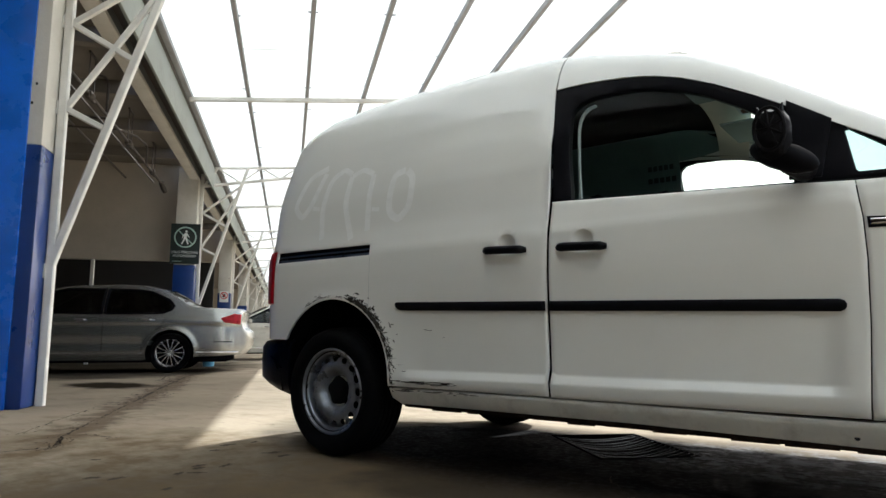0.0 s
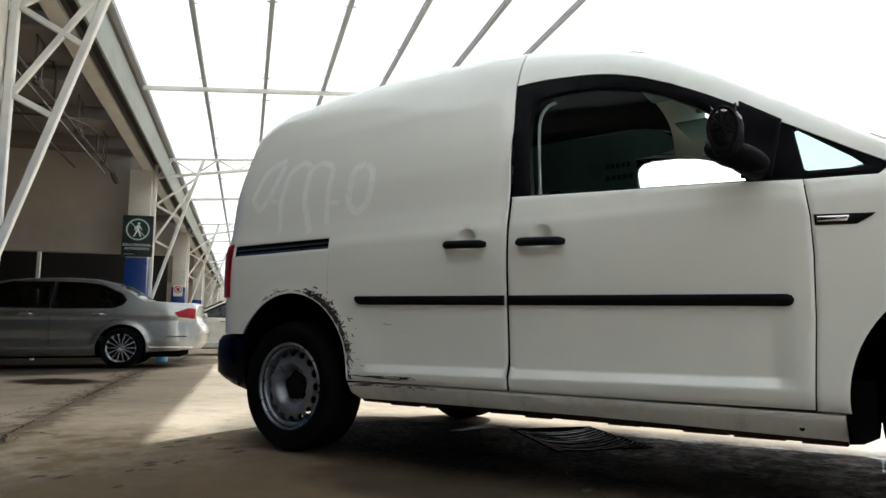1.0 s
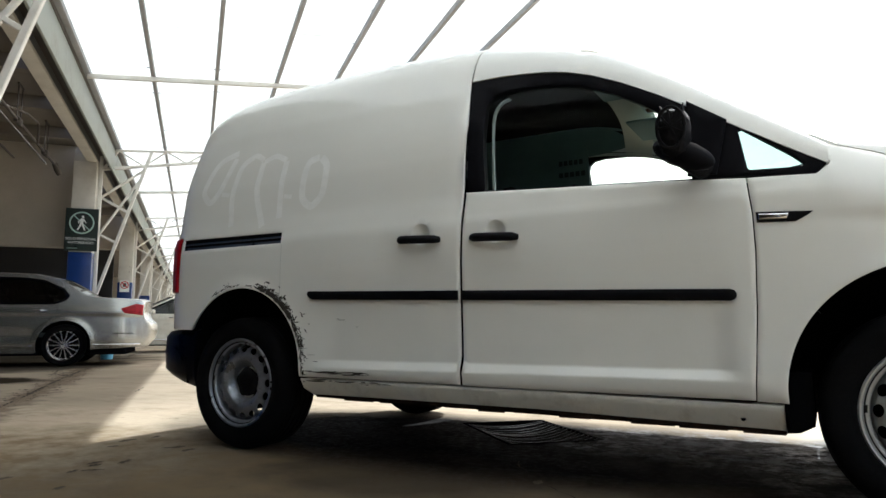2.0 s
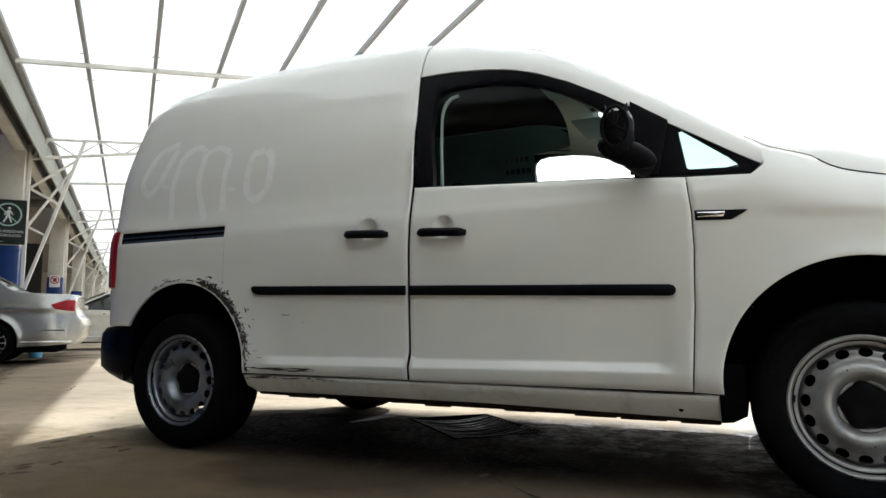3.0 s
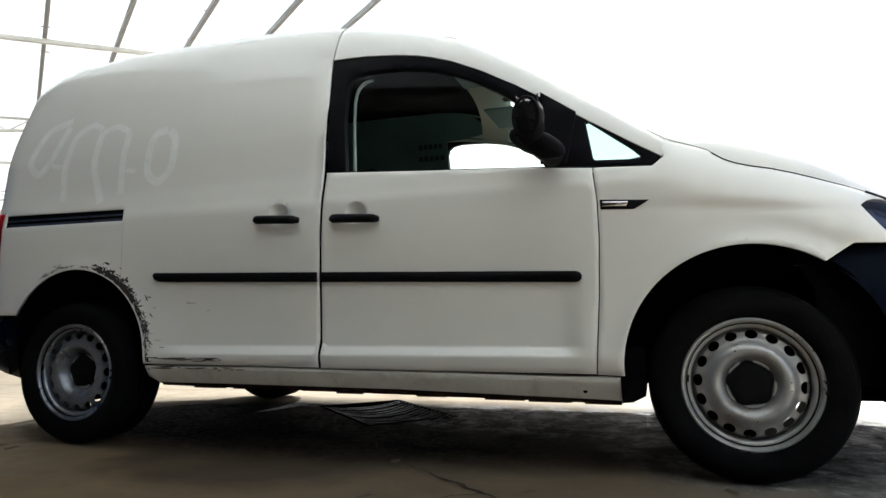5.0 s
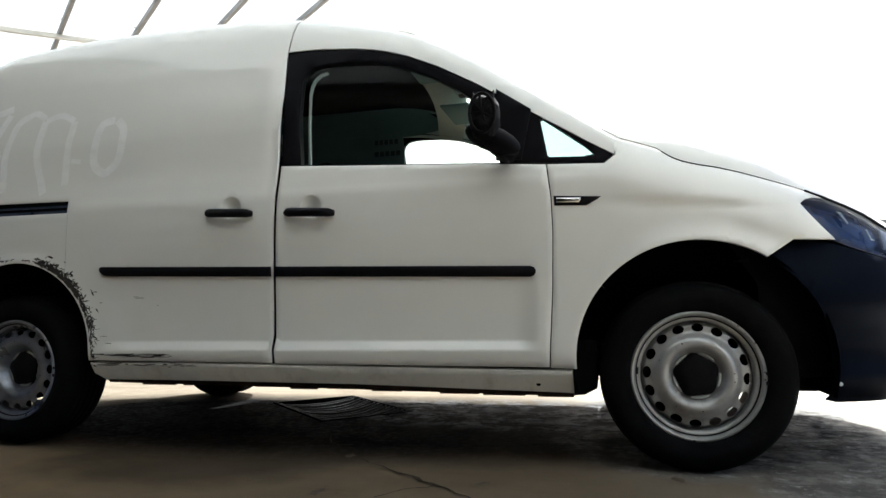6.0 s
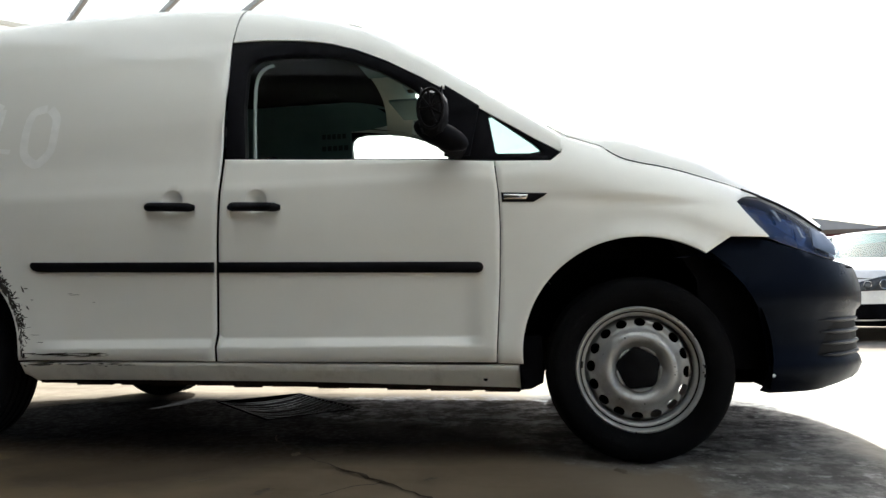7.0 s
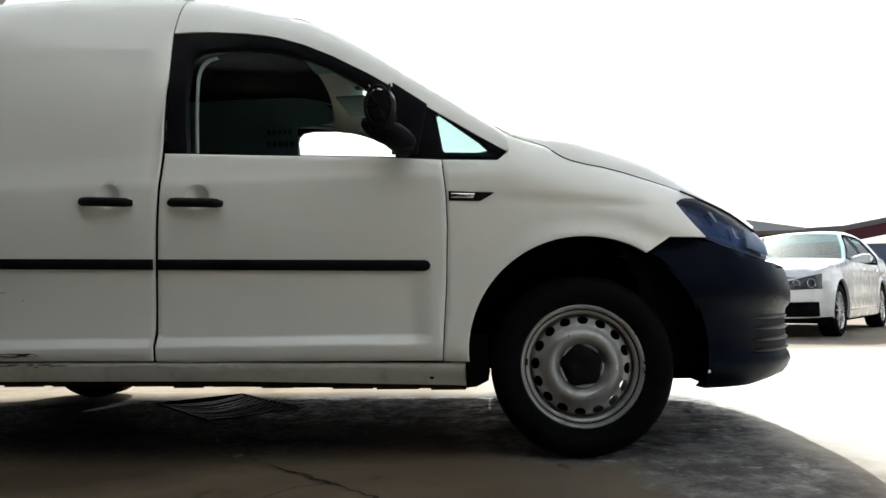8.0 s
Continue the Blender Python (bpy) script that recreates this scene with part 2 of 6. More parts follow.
    # brown smears trodden along the old crack
    away = math_node("ABSOLUTE", math_node("DIVIDE", math_node("ADD", math_node("ADD", sep.outputs[1], 0.46), math_node("MULTIPLY", math_node("ADD", sep.outputs[0], 1.67), 0.78)), 1.268), 0)
    ragged = math_node("MULTIPLY", math_node("SUBTRACT", noise_at(5.0, 7.0, 0.65), 0.5), 5.0)
    smear = ranged(math_node("ADD", math_node("DIVIDE", away, 0.17), ragged), 1.3, 0.3, 0.0, 0.75)
    reach = math_node("MULTIPLY", ranged(sep.outputs[0], -1.2, -1.8, 0.0, 1.0), ranged(sep.outputs[0], -9.5, -8.5, 0.0, 1.0))
    col = over(math_node("MULTIPLY", smear, reach), col, (0.085, 0.064, 0.044))
    # greyer bay floor between the columns, its dimness put into the colour
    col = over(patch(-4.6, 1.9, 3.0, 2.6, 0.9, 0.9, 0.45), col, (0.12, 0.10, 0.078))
    # even yard tone, then the near yard's sun glare put into its colour
    col = over(patch(10.5, 8.0, 10.0, 9.0, 0.7, 0.6, 0.75), col, (0.30, 0.265, 0.22))
    col = over(patch(5.2, 1.4, 2.9, 3.0, 0.6, 0.9, 0.95), col, (0.62, 0.59, 0.53))
    # dirty brown working area in front of the van
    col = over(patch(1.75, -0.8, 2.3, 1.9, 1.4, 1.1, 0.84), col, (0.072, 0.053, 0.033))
    blotched = patch(-0.35, -0.75, 1.7, 1.15, 1.3, 1.6, 1.0)
    col = over(math_node("MULTIPLY", blotched, ranged(noise_at(4.2, 8.0, 0.66), 0.40, 0.60, 0.15, 0.85)), col, (0.135, 0.100, 0.060))
    gritty = noise_at(30.0, 6.0, 0.65)
    mottle = math_node("ADD", math_node("MULTIPLY", gritty, 0.55), math_node("MULTIPLY", noise_at(7.0, 5.0, 0.6), 0.45))
    blots = noise_at(9.0, 5.0, 0.55)
    # oil stain under the van, with the van's shade painted into it
    oil_and_shade = patch(1.02, 0.83, 2.20, 0.84, 0.7, 2.6, 0.992)
    # mottled floor by the front wheel, shaped to end with the van's shadow
    grey_mottle = math_node("MAXIMUM", patch(2.85, 0.90, 0.68, 0.92, 1.1, 4.0, 0.9), patch(3.14, 0.0, 0.33, 0.62, 1.0, 4.0, 0.6))
    clouds = math_node("ADD", math_node("MULTIPLY", noise_at(7.0, 8.0, 0.70), 0.7), math_node("MULTIPLY", noise_at(21.0, 6.0, 0.7), 0.3))
    # its pale greys and specks also paint in the reflected yard
    col = over(grey_mottle, col, (0.19, 0.188, 0.184))
    col = over(math_node("MULTIPLY", grey_mottle, ranged(clouds, 0.43, 0.54, 0.0, 0.93)), col, (0.016, 0.016, 0.017))
    col = over(math_node("MULTIPLY", grey_mottle, ranged(noise_at(13.0, 6.0, 0.70), 0.56, 0.62, 0.0, 0.75)), col, (0.38, 0.38, 0.37))
    col = over(oil_and_shade, col, (0.009, 0.009, 0.0098))
    # further dark patch at the van's near side
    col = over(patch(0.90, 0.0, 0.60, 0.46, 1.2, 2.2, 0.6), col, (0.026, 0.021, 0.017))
    # grey sheen caught under the van's far side, put into the colour
    far_sheen = patch(2.05, 1.18, 0.95, 0.50, 1.2, 4.0, 1.0)
    col = over(math_node("MULTIPLY", far_sheen, ranged(clouds, 0.53, 0.43, 0.0, 0.85)), col, (0.20, 0.203, 0.215))
    # dark stain before the silver car
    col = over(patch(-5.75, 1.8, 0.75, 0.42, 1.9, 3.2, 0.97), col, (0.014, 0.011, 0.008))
    # stain and shade under the silver car, then the deck's shade, painted dark
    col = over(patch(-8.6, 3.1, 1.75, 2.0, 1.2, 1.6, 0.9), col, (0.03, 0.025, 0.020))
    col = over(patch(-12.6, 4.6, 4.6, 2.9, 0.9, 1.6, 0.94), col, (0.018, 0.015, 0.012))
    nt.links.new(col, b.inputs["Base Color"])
    nt.links.new(ranged(gritty, 0.40, 0.62, 0.95, 0.65), b.inputs["Roughness"])
    worn = math_node("MULTIPLY", oil_and_shade, ranged(mottle, 0.45, 0.58, 0.0, 0.008))
    nt.links.new(math_node("ADD", worn, math_node("MULTIPLY", grey_mottle, ranged(noise_at(9.0, 8.0, 0.74), 0.49, 0.56, 0.0, 0.20))), b.inputs["Specular IOR Level"])
    height = math_node("ADD", blots, math_node("MULTIPLY", fine, 0.3))
    bp = nt.nodes.new("ShaderNodeBump")
    bp.inputs["Strength"].default_value, bp.inputs["Distance"].default_value = 0.12, 0.002
    nt.links.new(height, bp.inputs["Height"])
    nt.links.new(bp.outputs["Normal"], b.inputs["Normal"])
    return m


GROUND = ground_material()


# ---- mesh helpers ----
from mathutils.geometry import delaunay_2d_cdt


def finish(bm, name, mat, parent=None, label="", smooth=True, sharp=35.0):
    bmesh.ops.recalc_face_normals(bm, faces=bm.faces)
    me = bpy.data.meshes.new(name)
    bm.to_mesh(me)
    bm.free()
    me.materials.append(mat)
    if smooth:
        me.polygons.foreach_set("use_smooth", [True] * len(me.polygons))
        me.set_sharp_from_angle(angle=radians(sharp))
    ob = new(name, me)
    if parent:
        ob.parent = parent
    if label:
        tagged(ob, label)
    return ob


def part(name, bm, mat, parent, label="", smooth=True, sharp=35.0):
    return finish(bm, name, mat, parent, label, smooth, sharp)


def empty(name, m=None):
    e = new(name)
    e.empty_display_size = 0.2
    if m is not None:
        e.matrix_world = m
    return e


def grid(rows, close_u=False, close_v=False, bm=None, flip=False):
    """A sheet through rows of points."""
    bm = bm or bmesh.new()
    vs = [[bm.verts.new(p) for p in r] for r in rows]
    nr, nc = len(vs), len(vs[0])
    for i in range(nr if close_u else nr - 1):
        for j in range(nc if close_v else nc - 1):
            q = [vs[i][j], vs[(i + 1) % nr][j], vs[(i + 1) % nr][(j + 1) % nc], vs[i][(j + 1) % nc]]
            try:
                bm.faces.new(q[::-1] if flip else q)
            except ValueError:
                pass
    return bm


def thicken(bm, t):
    """Turns a sheet into a shell of thickness t, inwards."""
    bmesh.ops.recalc_face_normals(bm, faces=bm.faces)
    bmesh.ops.solidify(bm, geom=list(bm.faces), thickness=t)
    return bm


def box(x0, x1, y0, y1, z0, z1, bevel=0.0, bm=None, place=None):
    bm = bm or bmesh.new()
    c = [(x, y, z) for x in (x0, x1) for y in (y0, y1) for z in (z0, z1)]
    v = [bm.verts.new(place(*p) if place else p) for p in c]
    fs = [bm.faces.new([v[i] for i in q]) for q in ((0, 1, 3, 2), (4, 6, 7, 5), (0, 4, 5, 1), (2, 3, 7, 6), (0, 2, 6, 4), (1, 5, 7, 3))]
    if bevel:
        es = list({e for f in fs for e in f.edges})
        bmesh.ops.bevel(bm, geom=es, offset=bevel, segments=2, profile=0.6, affect="EDGES")
    return bm


def bar(p, q, w, h, bm=None, up=(0, 0, 1)):
    """A straight rectangular bar from p to q."""
    bm = bm or bmesh.new()
    p, q = Vector(p), Vector(q)
    a = (q - p).normalized()
    s = a.cross(Vector(up))
    if s.length < 1e-4:
        s = a.cross(Vector((1, 0, 0)))
    s.normalize()
    u = s.cross(a)
    k = [s * w / 2 + u * h / 2, -s * w / 2 + u * h / 2, -s * w / 2 - u * h / 2, s * w / 2 - u * h / 2]
    e = min(w, h) * 0.12
    ring = []
    for v in k:
        n = v.normalized()
        t = Vector((-n.x, -n.y, -n.z)).cross(a).normalized()
        ring += [v - n * e + t * e * 0.7, v - n * e - t * e * 0.7]
    ring.sort(key=lambda v: math.atan2(v.dot(u), v.dot(s)))
    va = [bm.verts.new(p + v) for v in ring]
    vb = [bm.verts.new(q + v) for v in ring]
    n = len(ring)
    for i in range(n):
        bm.faces.new([va[i], va[(i + 1) % n], vb[(i + 1) % n], vb[i]])
    bm.faces.new(va[::-1])
    bm.faces.new(vb)
    return bm


def tube(points, r, n=10, bm=None):
    """A round tube along points."""
    bm = bm or bmesh.new()
    pts = [Vector(p) for p in points]
    rows = []
    for i, p in enumerate(pts):
        a = (pts[min(i + 1, len(pts) - 1)] - pts[max(i - 1, 0)]).normalized()
        s = a.cross(Vector((0.13, 0.31, 0.94))).normalized()
        u = s.cross(a)
        rr = r[i] if isinstance(r, (list, tuple)) else r
        rows.append([p + s * rr * math.cos(2 * math.pi * k / n) + u * rr * math.sin(2 * math.pi * k / n) for k in range(n)])
    grid(rows, close_v=True, bm=bm)
    bm.verts.ensure_lookup_table()
    m = len(bm.verts)
    bm.faces.new(bm.verts[m - n * len(pts):m - n * len(pts) + n])
    bm.faces.new(bm.verts[m - n:m])
    return bm


def lathe(profile, n=48, axis_at=(0, 0, 0)):
    """Turns (radius, depth) about the y axis."""
    cx, cy, cz = axis_at
    rows = [[(cx + r * math.cos(2 * math.pi * k / n), cy + d, cz + r * math.sin(2 * math.pi * k / n)) for k in range(n)] for r, d in profile]
    return grid(rows, close_v=True)


def inside(p, poly):
    x, z = p
    hit = False
    for i in range(len(poly)):
        (x0, z0), (x1, z1) = poly[i - 1], poly[i]
        if (z0 > z) != (z1 > z) and x < (x1 - x0) * (z - z0) / (z1 - z0) + x0:
            hit = not hit
    return hit


def area(poly):
    return sum(poly[i - 1][0] * poly[i][1] - poly[i][0] * poly[i - 1][1] for i in range(len(poly))) / 2


def dense(poly, step):
    """The closed outline with extra points on long stretches."""
    out = []
    for i in range(len(poly)):
        a, b = poly[i], poly[(i + 1) % len(poly)]
        n = max(1, int(math.dist(a, b) / step))
        out += [(a[0] + (b[0] - a[0]) * k / n, a[1] + (b[1] - a[1]) * k / n) for k in range(n)]
    return out


def shrunk(poly, e):
    """The outline moved inwards by e."""
    s = 1 if area(poly) > 0 else -1
    out = []
    for i in range(len(poly)):
        a, b, c = Vector(poly[i - 1]), Vector(poly[i]), Vector(poly[(i + 1) % len(poly)])
        t1, t2 = (b - a).normalized(), (c - b).normalized()
        nrm = Vector((-(t1.y + t2.y), t1.x + t2.x)) * s
        if nrm.length > 1e-6:
            nrm.normalize()
            k = max(0.5, nrm.dot(Vector((-t1.y, t1.x)) * s))
            out.append(tuple(b + nrm * e / k))
        else:
            out.append(tuple(b))
    return out


def circle(cx, cz, r, a0, a1, n):
    return [(cx + r * math.cos(radians(a0 + (a1 - a0) * k / n)), cz + r * math.sin(radians(a0 + (a1 - a0) * k / n))) for k in range(n + 1)]


def panel(outline, depth, holes=(), step=0.05, thick=0.018, roll=0.004, mirror=None, edge_step=None, plain=None, inner=None, folds=()):
    """A pressed panel: the outline in x and z, laid on the surface y = depth(x, z), with rolled edges and a return flange.
    mirror: the y to which it is mirrored (the far side). plain(x, z): where the rim is left unrolled. folds: heights at which the sheet is creased."""
    edge_step = edge_step or step
    out = dense(outline, edge_step)
    rims = [out] + [dense(h, min(edge_step, 0.03)) for h in holes]
    pts, edges, on_rim = [], [], []
    for k, rim in enumerate(rims):
        n0 = len(pts)
        pts += rim
        edges += [(n0 + i, n0 + (i + 1) % len(rim)) for i in range(len(rim))]
        on_rim += [True] * len(rim)
        if roll:
            ring = shrunk(rim, roll * 1.6 if k == 0 else -roll * 1.6)
            edges += [(len(pts) + i, len(pts) + (i + 1) % len(ring)) for i in range(len(ring))]
            pts += ring
            on_rim += [False] * len(ring)
    xs, zs = [p[0] for p in out], [p[1] for p in out]
    near_rim = 0.003 if inner else 0.012
    safe, keep_off = shrunk(out, near_rim), [shrunk(r, -near_rim) for r in rims[1:]]
    nx, nz = int((max(xs) - min(xs)) / step) + 1, int((max(zs) - min(zs)) / step) + 1
    field = inner or [(min(xs) + (i + 0.5) * step, min(zs) + (j + 0.5) * step) for i in range(nx) for j in range(nz)]
    if folds:
        field = [p for p in field if all(abs(p[1] - z) > 0.006 for z in folds)] + [(min(xs) + (i + 0.5) * step, z) for i in range(nx) for z in folds]
    for p in field:
        if inside(p, safe) and not any(inside(p, r) for r in keep_off):
            pts.append(p)
            on_rim.append(False)
    vs, _, tris, orig, _, _ = delaunay_2d_cdt([Vector(p) for p in pts], edges, [], 0, 1e-6)
    bm = bmesh.new()
    bv = []
    for v, o in zip(vs, orig):
        rim = any(on_rim[i] for i in o)
        y = depth(v.x, v.y) + (roll if rim and not (plain and plain(v.x, v.y)) else 0)
        bv.append(bm.verts.new((v.x, y, v.y)))
    for t in tris:
        c = sum((vs[i] for i in t), Vector((0, 0))) / len(t)
        if inside(c, out) and not any(inside(c, r) for r in rims[1:]):
            bm.faces.new([bv[i] for i in t])
    loose = [v for v in bm.verts if not v.link_faces]
    bmesh.ops.delete(bm, geom=loose, context="VERTS")
    if thick:
        rim_edges = [e for e in bm.edges if len(e.link_faces) == 1]
        ex = bmesh.ops.extrude_edge_only(bm, edges=rim_edges)
        for g in ex["geom"]:
            if isinstance(g, bmesh.types.BMVert):
                g.co.y += thick
    if mirror is not None:
        for v in bm.verts:
            v.co.y = mirror - v.co.y
    return bm


def curve_at(table, v):
    return float(np.interp(v, [a for a, _ in table], [b for _, b in table]))


# ---- the building's own axes: u along the colonnade, v out from it ----
ALONG, OUT, FOOT = Vector((-0.770, 0.638, 0)), Vector((0.638, 0.770, 0)), Vector((2.414, -2.24, 0))


def site(u, v, z):
    return FOOT + ALONG * u + OUT * v + Vector((0, 0, z))


# ---- ground ----
GRATE = pose(.957, 1.215, 0, 0, 0, 45)
GRATE_L, GRATE_W = .24, .375


def build_ground():
    xs = [-900, -300, -100, -40, -20, -10, -6, -4] + [-3 + 0.5 * i for i in range(17)] + [6, 8, 12, 20, 40, 100, 300, 900]
    bm = grid([[(x, y, 0.0) for y in xs] for x in xs])
    cut = [f for f in bm.faces if 0 < f.calc_center_median().x < 2 and .5 < f.calc_center_median().y < 2]
    bmesh.ops.delete(bm, geom=cut, context="FACES")
    # the slab round the drain pit
    corner = [GRATE @ Vector((x, y, 0)) for x, y in ((-GRATE_L, -GRATE_W), (GRATE_L, -GRATE_W), (GRATE_L, GRATE_W), (-GRATE_L, GRATE_W))]
    slab = panel([(0, .5), (2, .5), (2, 2), (0, 2)], lambda x, y: 0.0, [[(c.x, c.y) for c in corner]], step=.5, thick=0, roll=0)
    new_v = {v: bm.verts.new((v.co.x, v.co.z, 0.0)) for v in slab.verts}
    for f in slab.faces:
        bm.faces.new([new_v[v] for v in f.verts])
    slab.free()
    bmesh.ops.remove_doubles(bm, verts=bm.verts, dist=1e-4)
    bmesh.ops.recalc_face_normals(bm, faces=bm.faces)
    if sum(f.normal.z for f in bm.faces) < 0:
        bmesh.ops.reverse_faces(bm, faces=bm.faces)
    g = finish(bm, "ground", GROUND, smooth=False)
    return tagged(g, "stained brownish concrete floor with painted shade, running out into sunlit yard", "ground", kind="structure")


ground = build_ground()


# ---- colonnade, wall and canopy ----
COLUMNS = [-12.6, -3.2, 6.02, 15.45, 24.9, 34.3, 43.7, 53.1]
BLUE_TOP = 2.17


def column(u):
    e = empty("column", Matrix.Translation(site(u, -2.25, 0)))
    inv = e.matrix_world.inverted()
    place = lambda a, b, c: inv @ site(a, b, c)
    part("shaft", box(u, u + 0.46, -2.50, -2.06, BLUE_TOP, 4.10, 0.015, place=place), CONCRETE_WHITE, e)
    part("painted_base", box(u - 0.004, u + 0.464, -2.504, -2.056, 0, BLUE_TOP, 0.015, place=place), BLUE_PAINT, e, "glossy blue painted lower half")
    for dv, z in ((-2.135, 2.70), (-2.16, 2.53)):
        part("anchor_hole", box(u - .003, u + .01, dv - .009, dv + .009, z - .012, z + .012, .003, place=place), CAVITY, e)
    part("head_block", box(u + .01, u + 0.45, -2.49, -2.264, 4.10, 4.34, 0.01, place=place), CONCRETE_WHITE, e)
    return tagged(e, "square concrete column, white above and blue below", "column", "columns of the colonnade", "structure")


for cu in COLUMNS:
    column(cu)


def truss(u):
    """Steel post on the column's face, raking strut with lacing, and a latticed arm that carries the canopy."""
    e = empty("steel_truss", Matrix.Translation(site(u, -2.0, 0)))
    inv = e.matrix_world.inverted()
    pt = lambda v, z: inv @ site(u, v, z)
    side = Vector(ALONG)
    part("post", bar(pt(-2.015, 0.0), pt(-2.015, 4.5), 0.075, 0.075, up=side), STEEL_WHITE, e)
    low, high = (-2.03, 1.137), (-1.03, 4.50)
    part("strut", bar(pt(*low), pt(*high), 0.07, 0.075, up=side), STEEL_WHITE, e)
    at = lambda z: (low[0] + (high[0] - low[0]) * (z - low[1]) / (high[1] - low[1]), z)
    # crossing lacing between post and strut
    zig = [((-1.99, 2.593), at(2.42)), ((-1.99, 2.593), at(3.87)), ((-1.99, 3.393), at(3.09)), ((-1.99, 3.393), at(4.06)), ((-1.97, 4.03), (-1.70, 4.46))]
    for i, (a, b) in enumerate(zig):
        part("lacing_bar", bar(pt(*a), pt(*b), 0.052 - 0.003 * (i % 2), 0.058, up=side), STEEL_WHITE, e)
    upper = lambda v: 4.56 + 0.062 * v
    lower = lambda v: 4.325 + 0.155 * v
    part("upper_chord", bar(pt(-2.02, upper(-2.02)), pt(4.45, upper(4.45)), 0.05, 0.06, up=side), STEEL_WHITE, e)
    part("lower_chord", bar(pt(-2.02, lower(-2.02)), pt(2.35, lower(2.35)), 0.06, 0.075, up=side), STEEL_WHITE, e)
    nodes = [-1.70, -1.18, -0.72, -0.30, 0.10, 0.50, 0.88, 1.25]
    for i in range(len(nodes) - 1):
        za, zb = (upper(nodes[i]), lower(nodes[i + 1])) if i % 2 == 0 else (lower(nodes[i]), upper(nodes[i + 1]))
        part("web_bar", bar(pt(nodes[i], za), pt(nodes[i + 1], zb), 0.032, 0.032, up=side), STEEL_WHITE, e)
    # clamp bolts on the post
    for z in (1.137, 2.593, 3.393):
        part("gusset", bar(pt(-2.055, z - 0.06), pt(-2.055, z + 0.06), 0.012, 0.1, up=side), STEEL_WHITE, e)
    return tagged(e, "white painted steel lattice bracket bolted to a column", "truss", "canopy trusses")


for cu in COLUMNS:
    truss(cu + 0.30)


def run_along(name, v0, v1, z0, z1, mat, label, category, u0=-14.0, u1=56.0, bevel=0.01):
    return tagged(finish(box(u0, u1, v0, v1, z0, z1, bevel, place=site), name, mat), label, category, kind="structure")


run_along("beam", -2.26, -2.06, 4.10, 4.165, CONCRETE_WHITE, "white painted concrete edge beam over the columns", "beam")
# grey box above the beam, the recess's shade put into its colour
run_along("trim_recess", -2.25, -2.075, 4.167, 4.54, RECESS, "grey strip standing in for the shaded recess above the edge beam", "beam")
run_along("fascia", -1.80, -1.76, 3.95, 4.53, FASCIA, "grey-green metal fascia sheet along the eaves", "fascia")
run_along("trim_gutter", -1.745, -1.66, 4.50, 4.58, PURLIN, "dark weathered gutter along the canopy", "gutter", bevel=0.006)
run_along("trim_joint", -1.758, -1.747, 4.44, 4.56, PIPE, "dark joint between fascia and gutter", "gutter", bevel=0.001)
# strip under the fascia, coloured dark for the shade there
run_along("trim_soffit", -2.07, -1.80, 4.30, 4.34, PIPE, "dark strip with the shade under the fascia in its colour", "soffit", bevel=0.004)
run_along("ceiling", -15.0, -2.51, 4.55, 4.75, SOFFIT, "dim grey concrete ceiling of the car deck", "ceiling", u0=-14.0)
run_along("wall_back", -15.3, -15.0, 0.0, 4.75, SHADE_WALL, "plain rear wall of the car deck, deep shade in its colour", "wall", u0=-14.0)
for nm, ua, ub in (("wall_end", 56.0, 56.3), ("wall_start", -14.3, -14.0)):
    tagged(finish(box(ua, ub, -15.3, -2.1, 0, 4.75, 0.01, place=site), nm, WALL_BEIGE), "plain beige end wall of the car deck", "wall", kind="structure")
for k, (wu, wz) in enumerate(((16.05, 2.32), (25.6, 3.35))):
    tagged(finish(box(wu, wu + 0.25, -15.0, -2.47, wz, 4.55, 0.01, place=site), "wall_cross_%d" % (k + 1), WALL_BEIGE),
           "beige rendered wall hanging between the columns", "wall", kind="structure")
# added sheets, near-black in place of the unlit deck behind
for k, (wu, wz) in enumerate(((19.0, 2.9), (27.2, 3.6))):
    tagged(finish(box(wu, wu + .2, -15.0, -2.9, 0, wz, 0.01, place=site), "wall_shade_%d" % (k + 1), SHADE_WALL), "added near-black sheet standing in for the deck's deep shade", "wall", kind="structure")
for k, pv in enumerate((-4.34, -6.6)):
    tagged(finish(box(16.1, 16.18, pv, pv + 0.07, 0, 2.32, 0.01, place=site), "trim_post_%d" % (k + 1), STEEL_WHITE),
           "slim grey post under the hanging wall", "post", kind="structure")

# runs on unseen to v -13, which keeps light off the silver car
board = finish(box(5.985, 6.012, -13.0, -2.168, 0.0, 4.33, 0.003, place=site), "wall_blue", BLUE_BOARD)
tagged(board, "bright glossy blue painted wall beside a column", "wall", kind="structure")


# added near-black backing, so the silver car reflects no blue
tagged(finish(box(6.025, 6.07, -13.0, -2.52, 0.0, 4.33, 0.01, place=site), "wall_added_back", SHADE_WALL), "added near-black sheet behind the painted wall, against blue reflection", "wall", kind="structure")


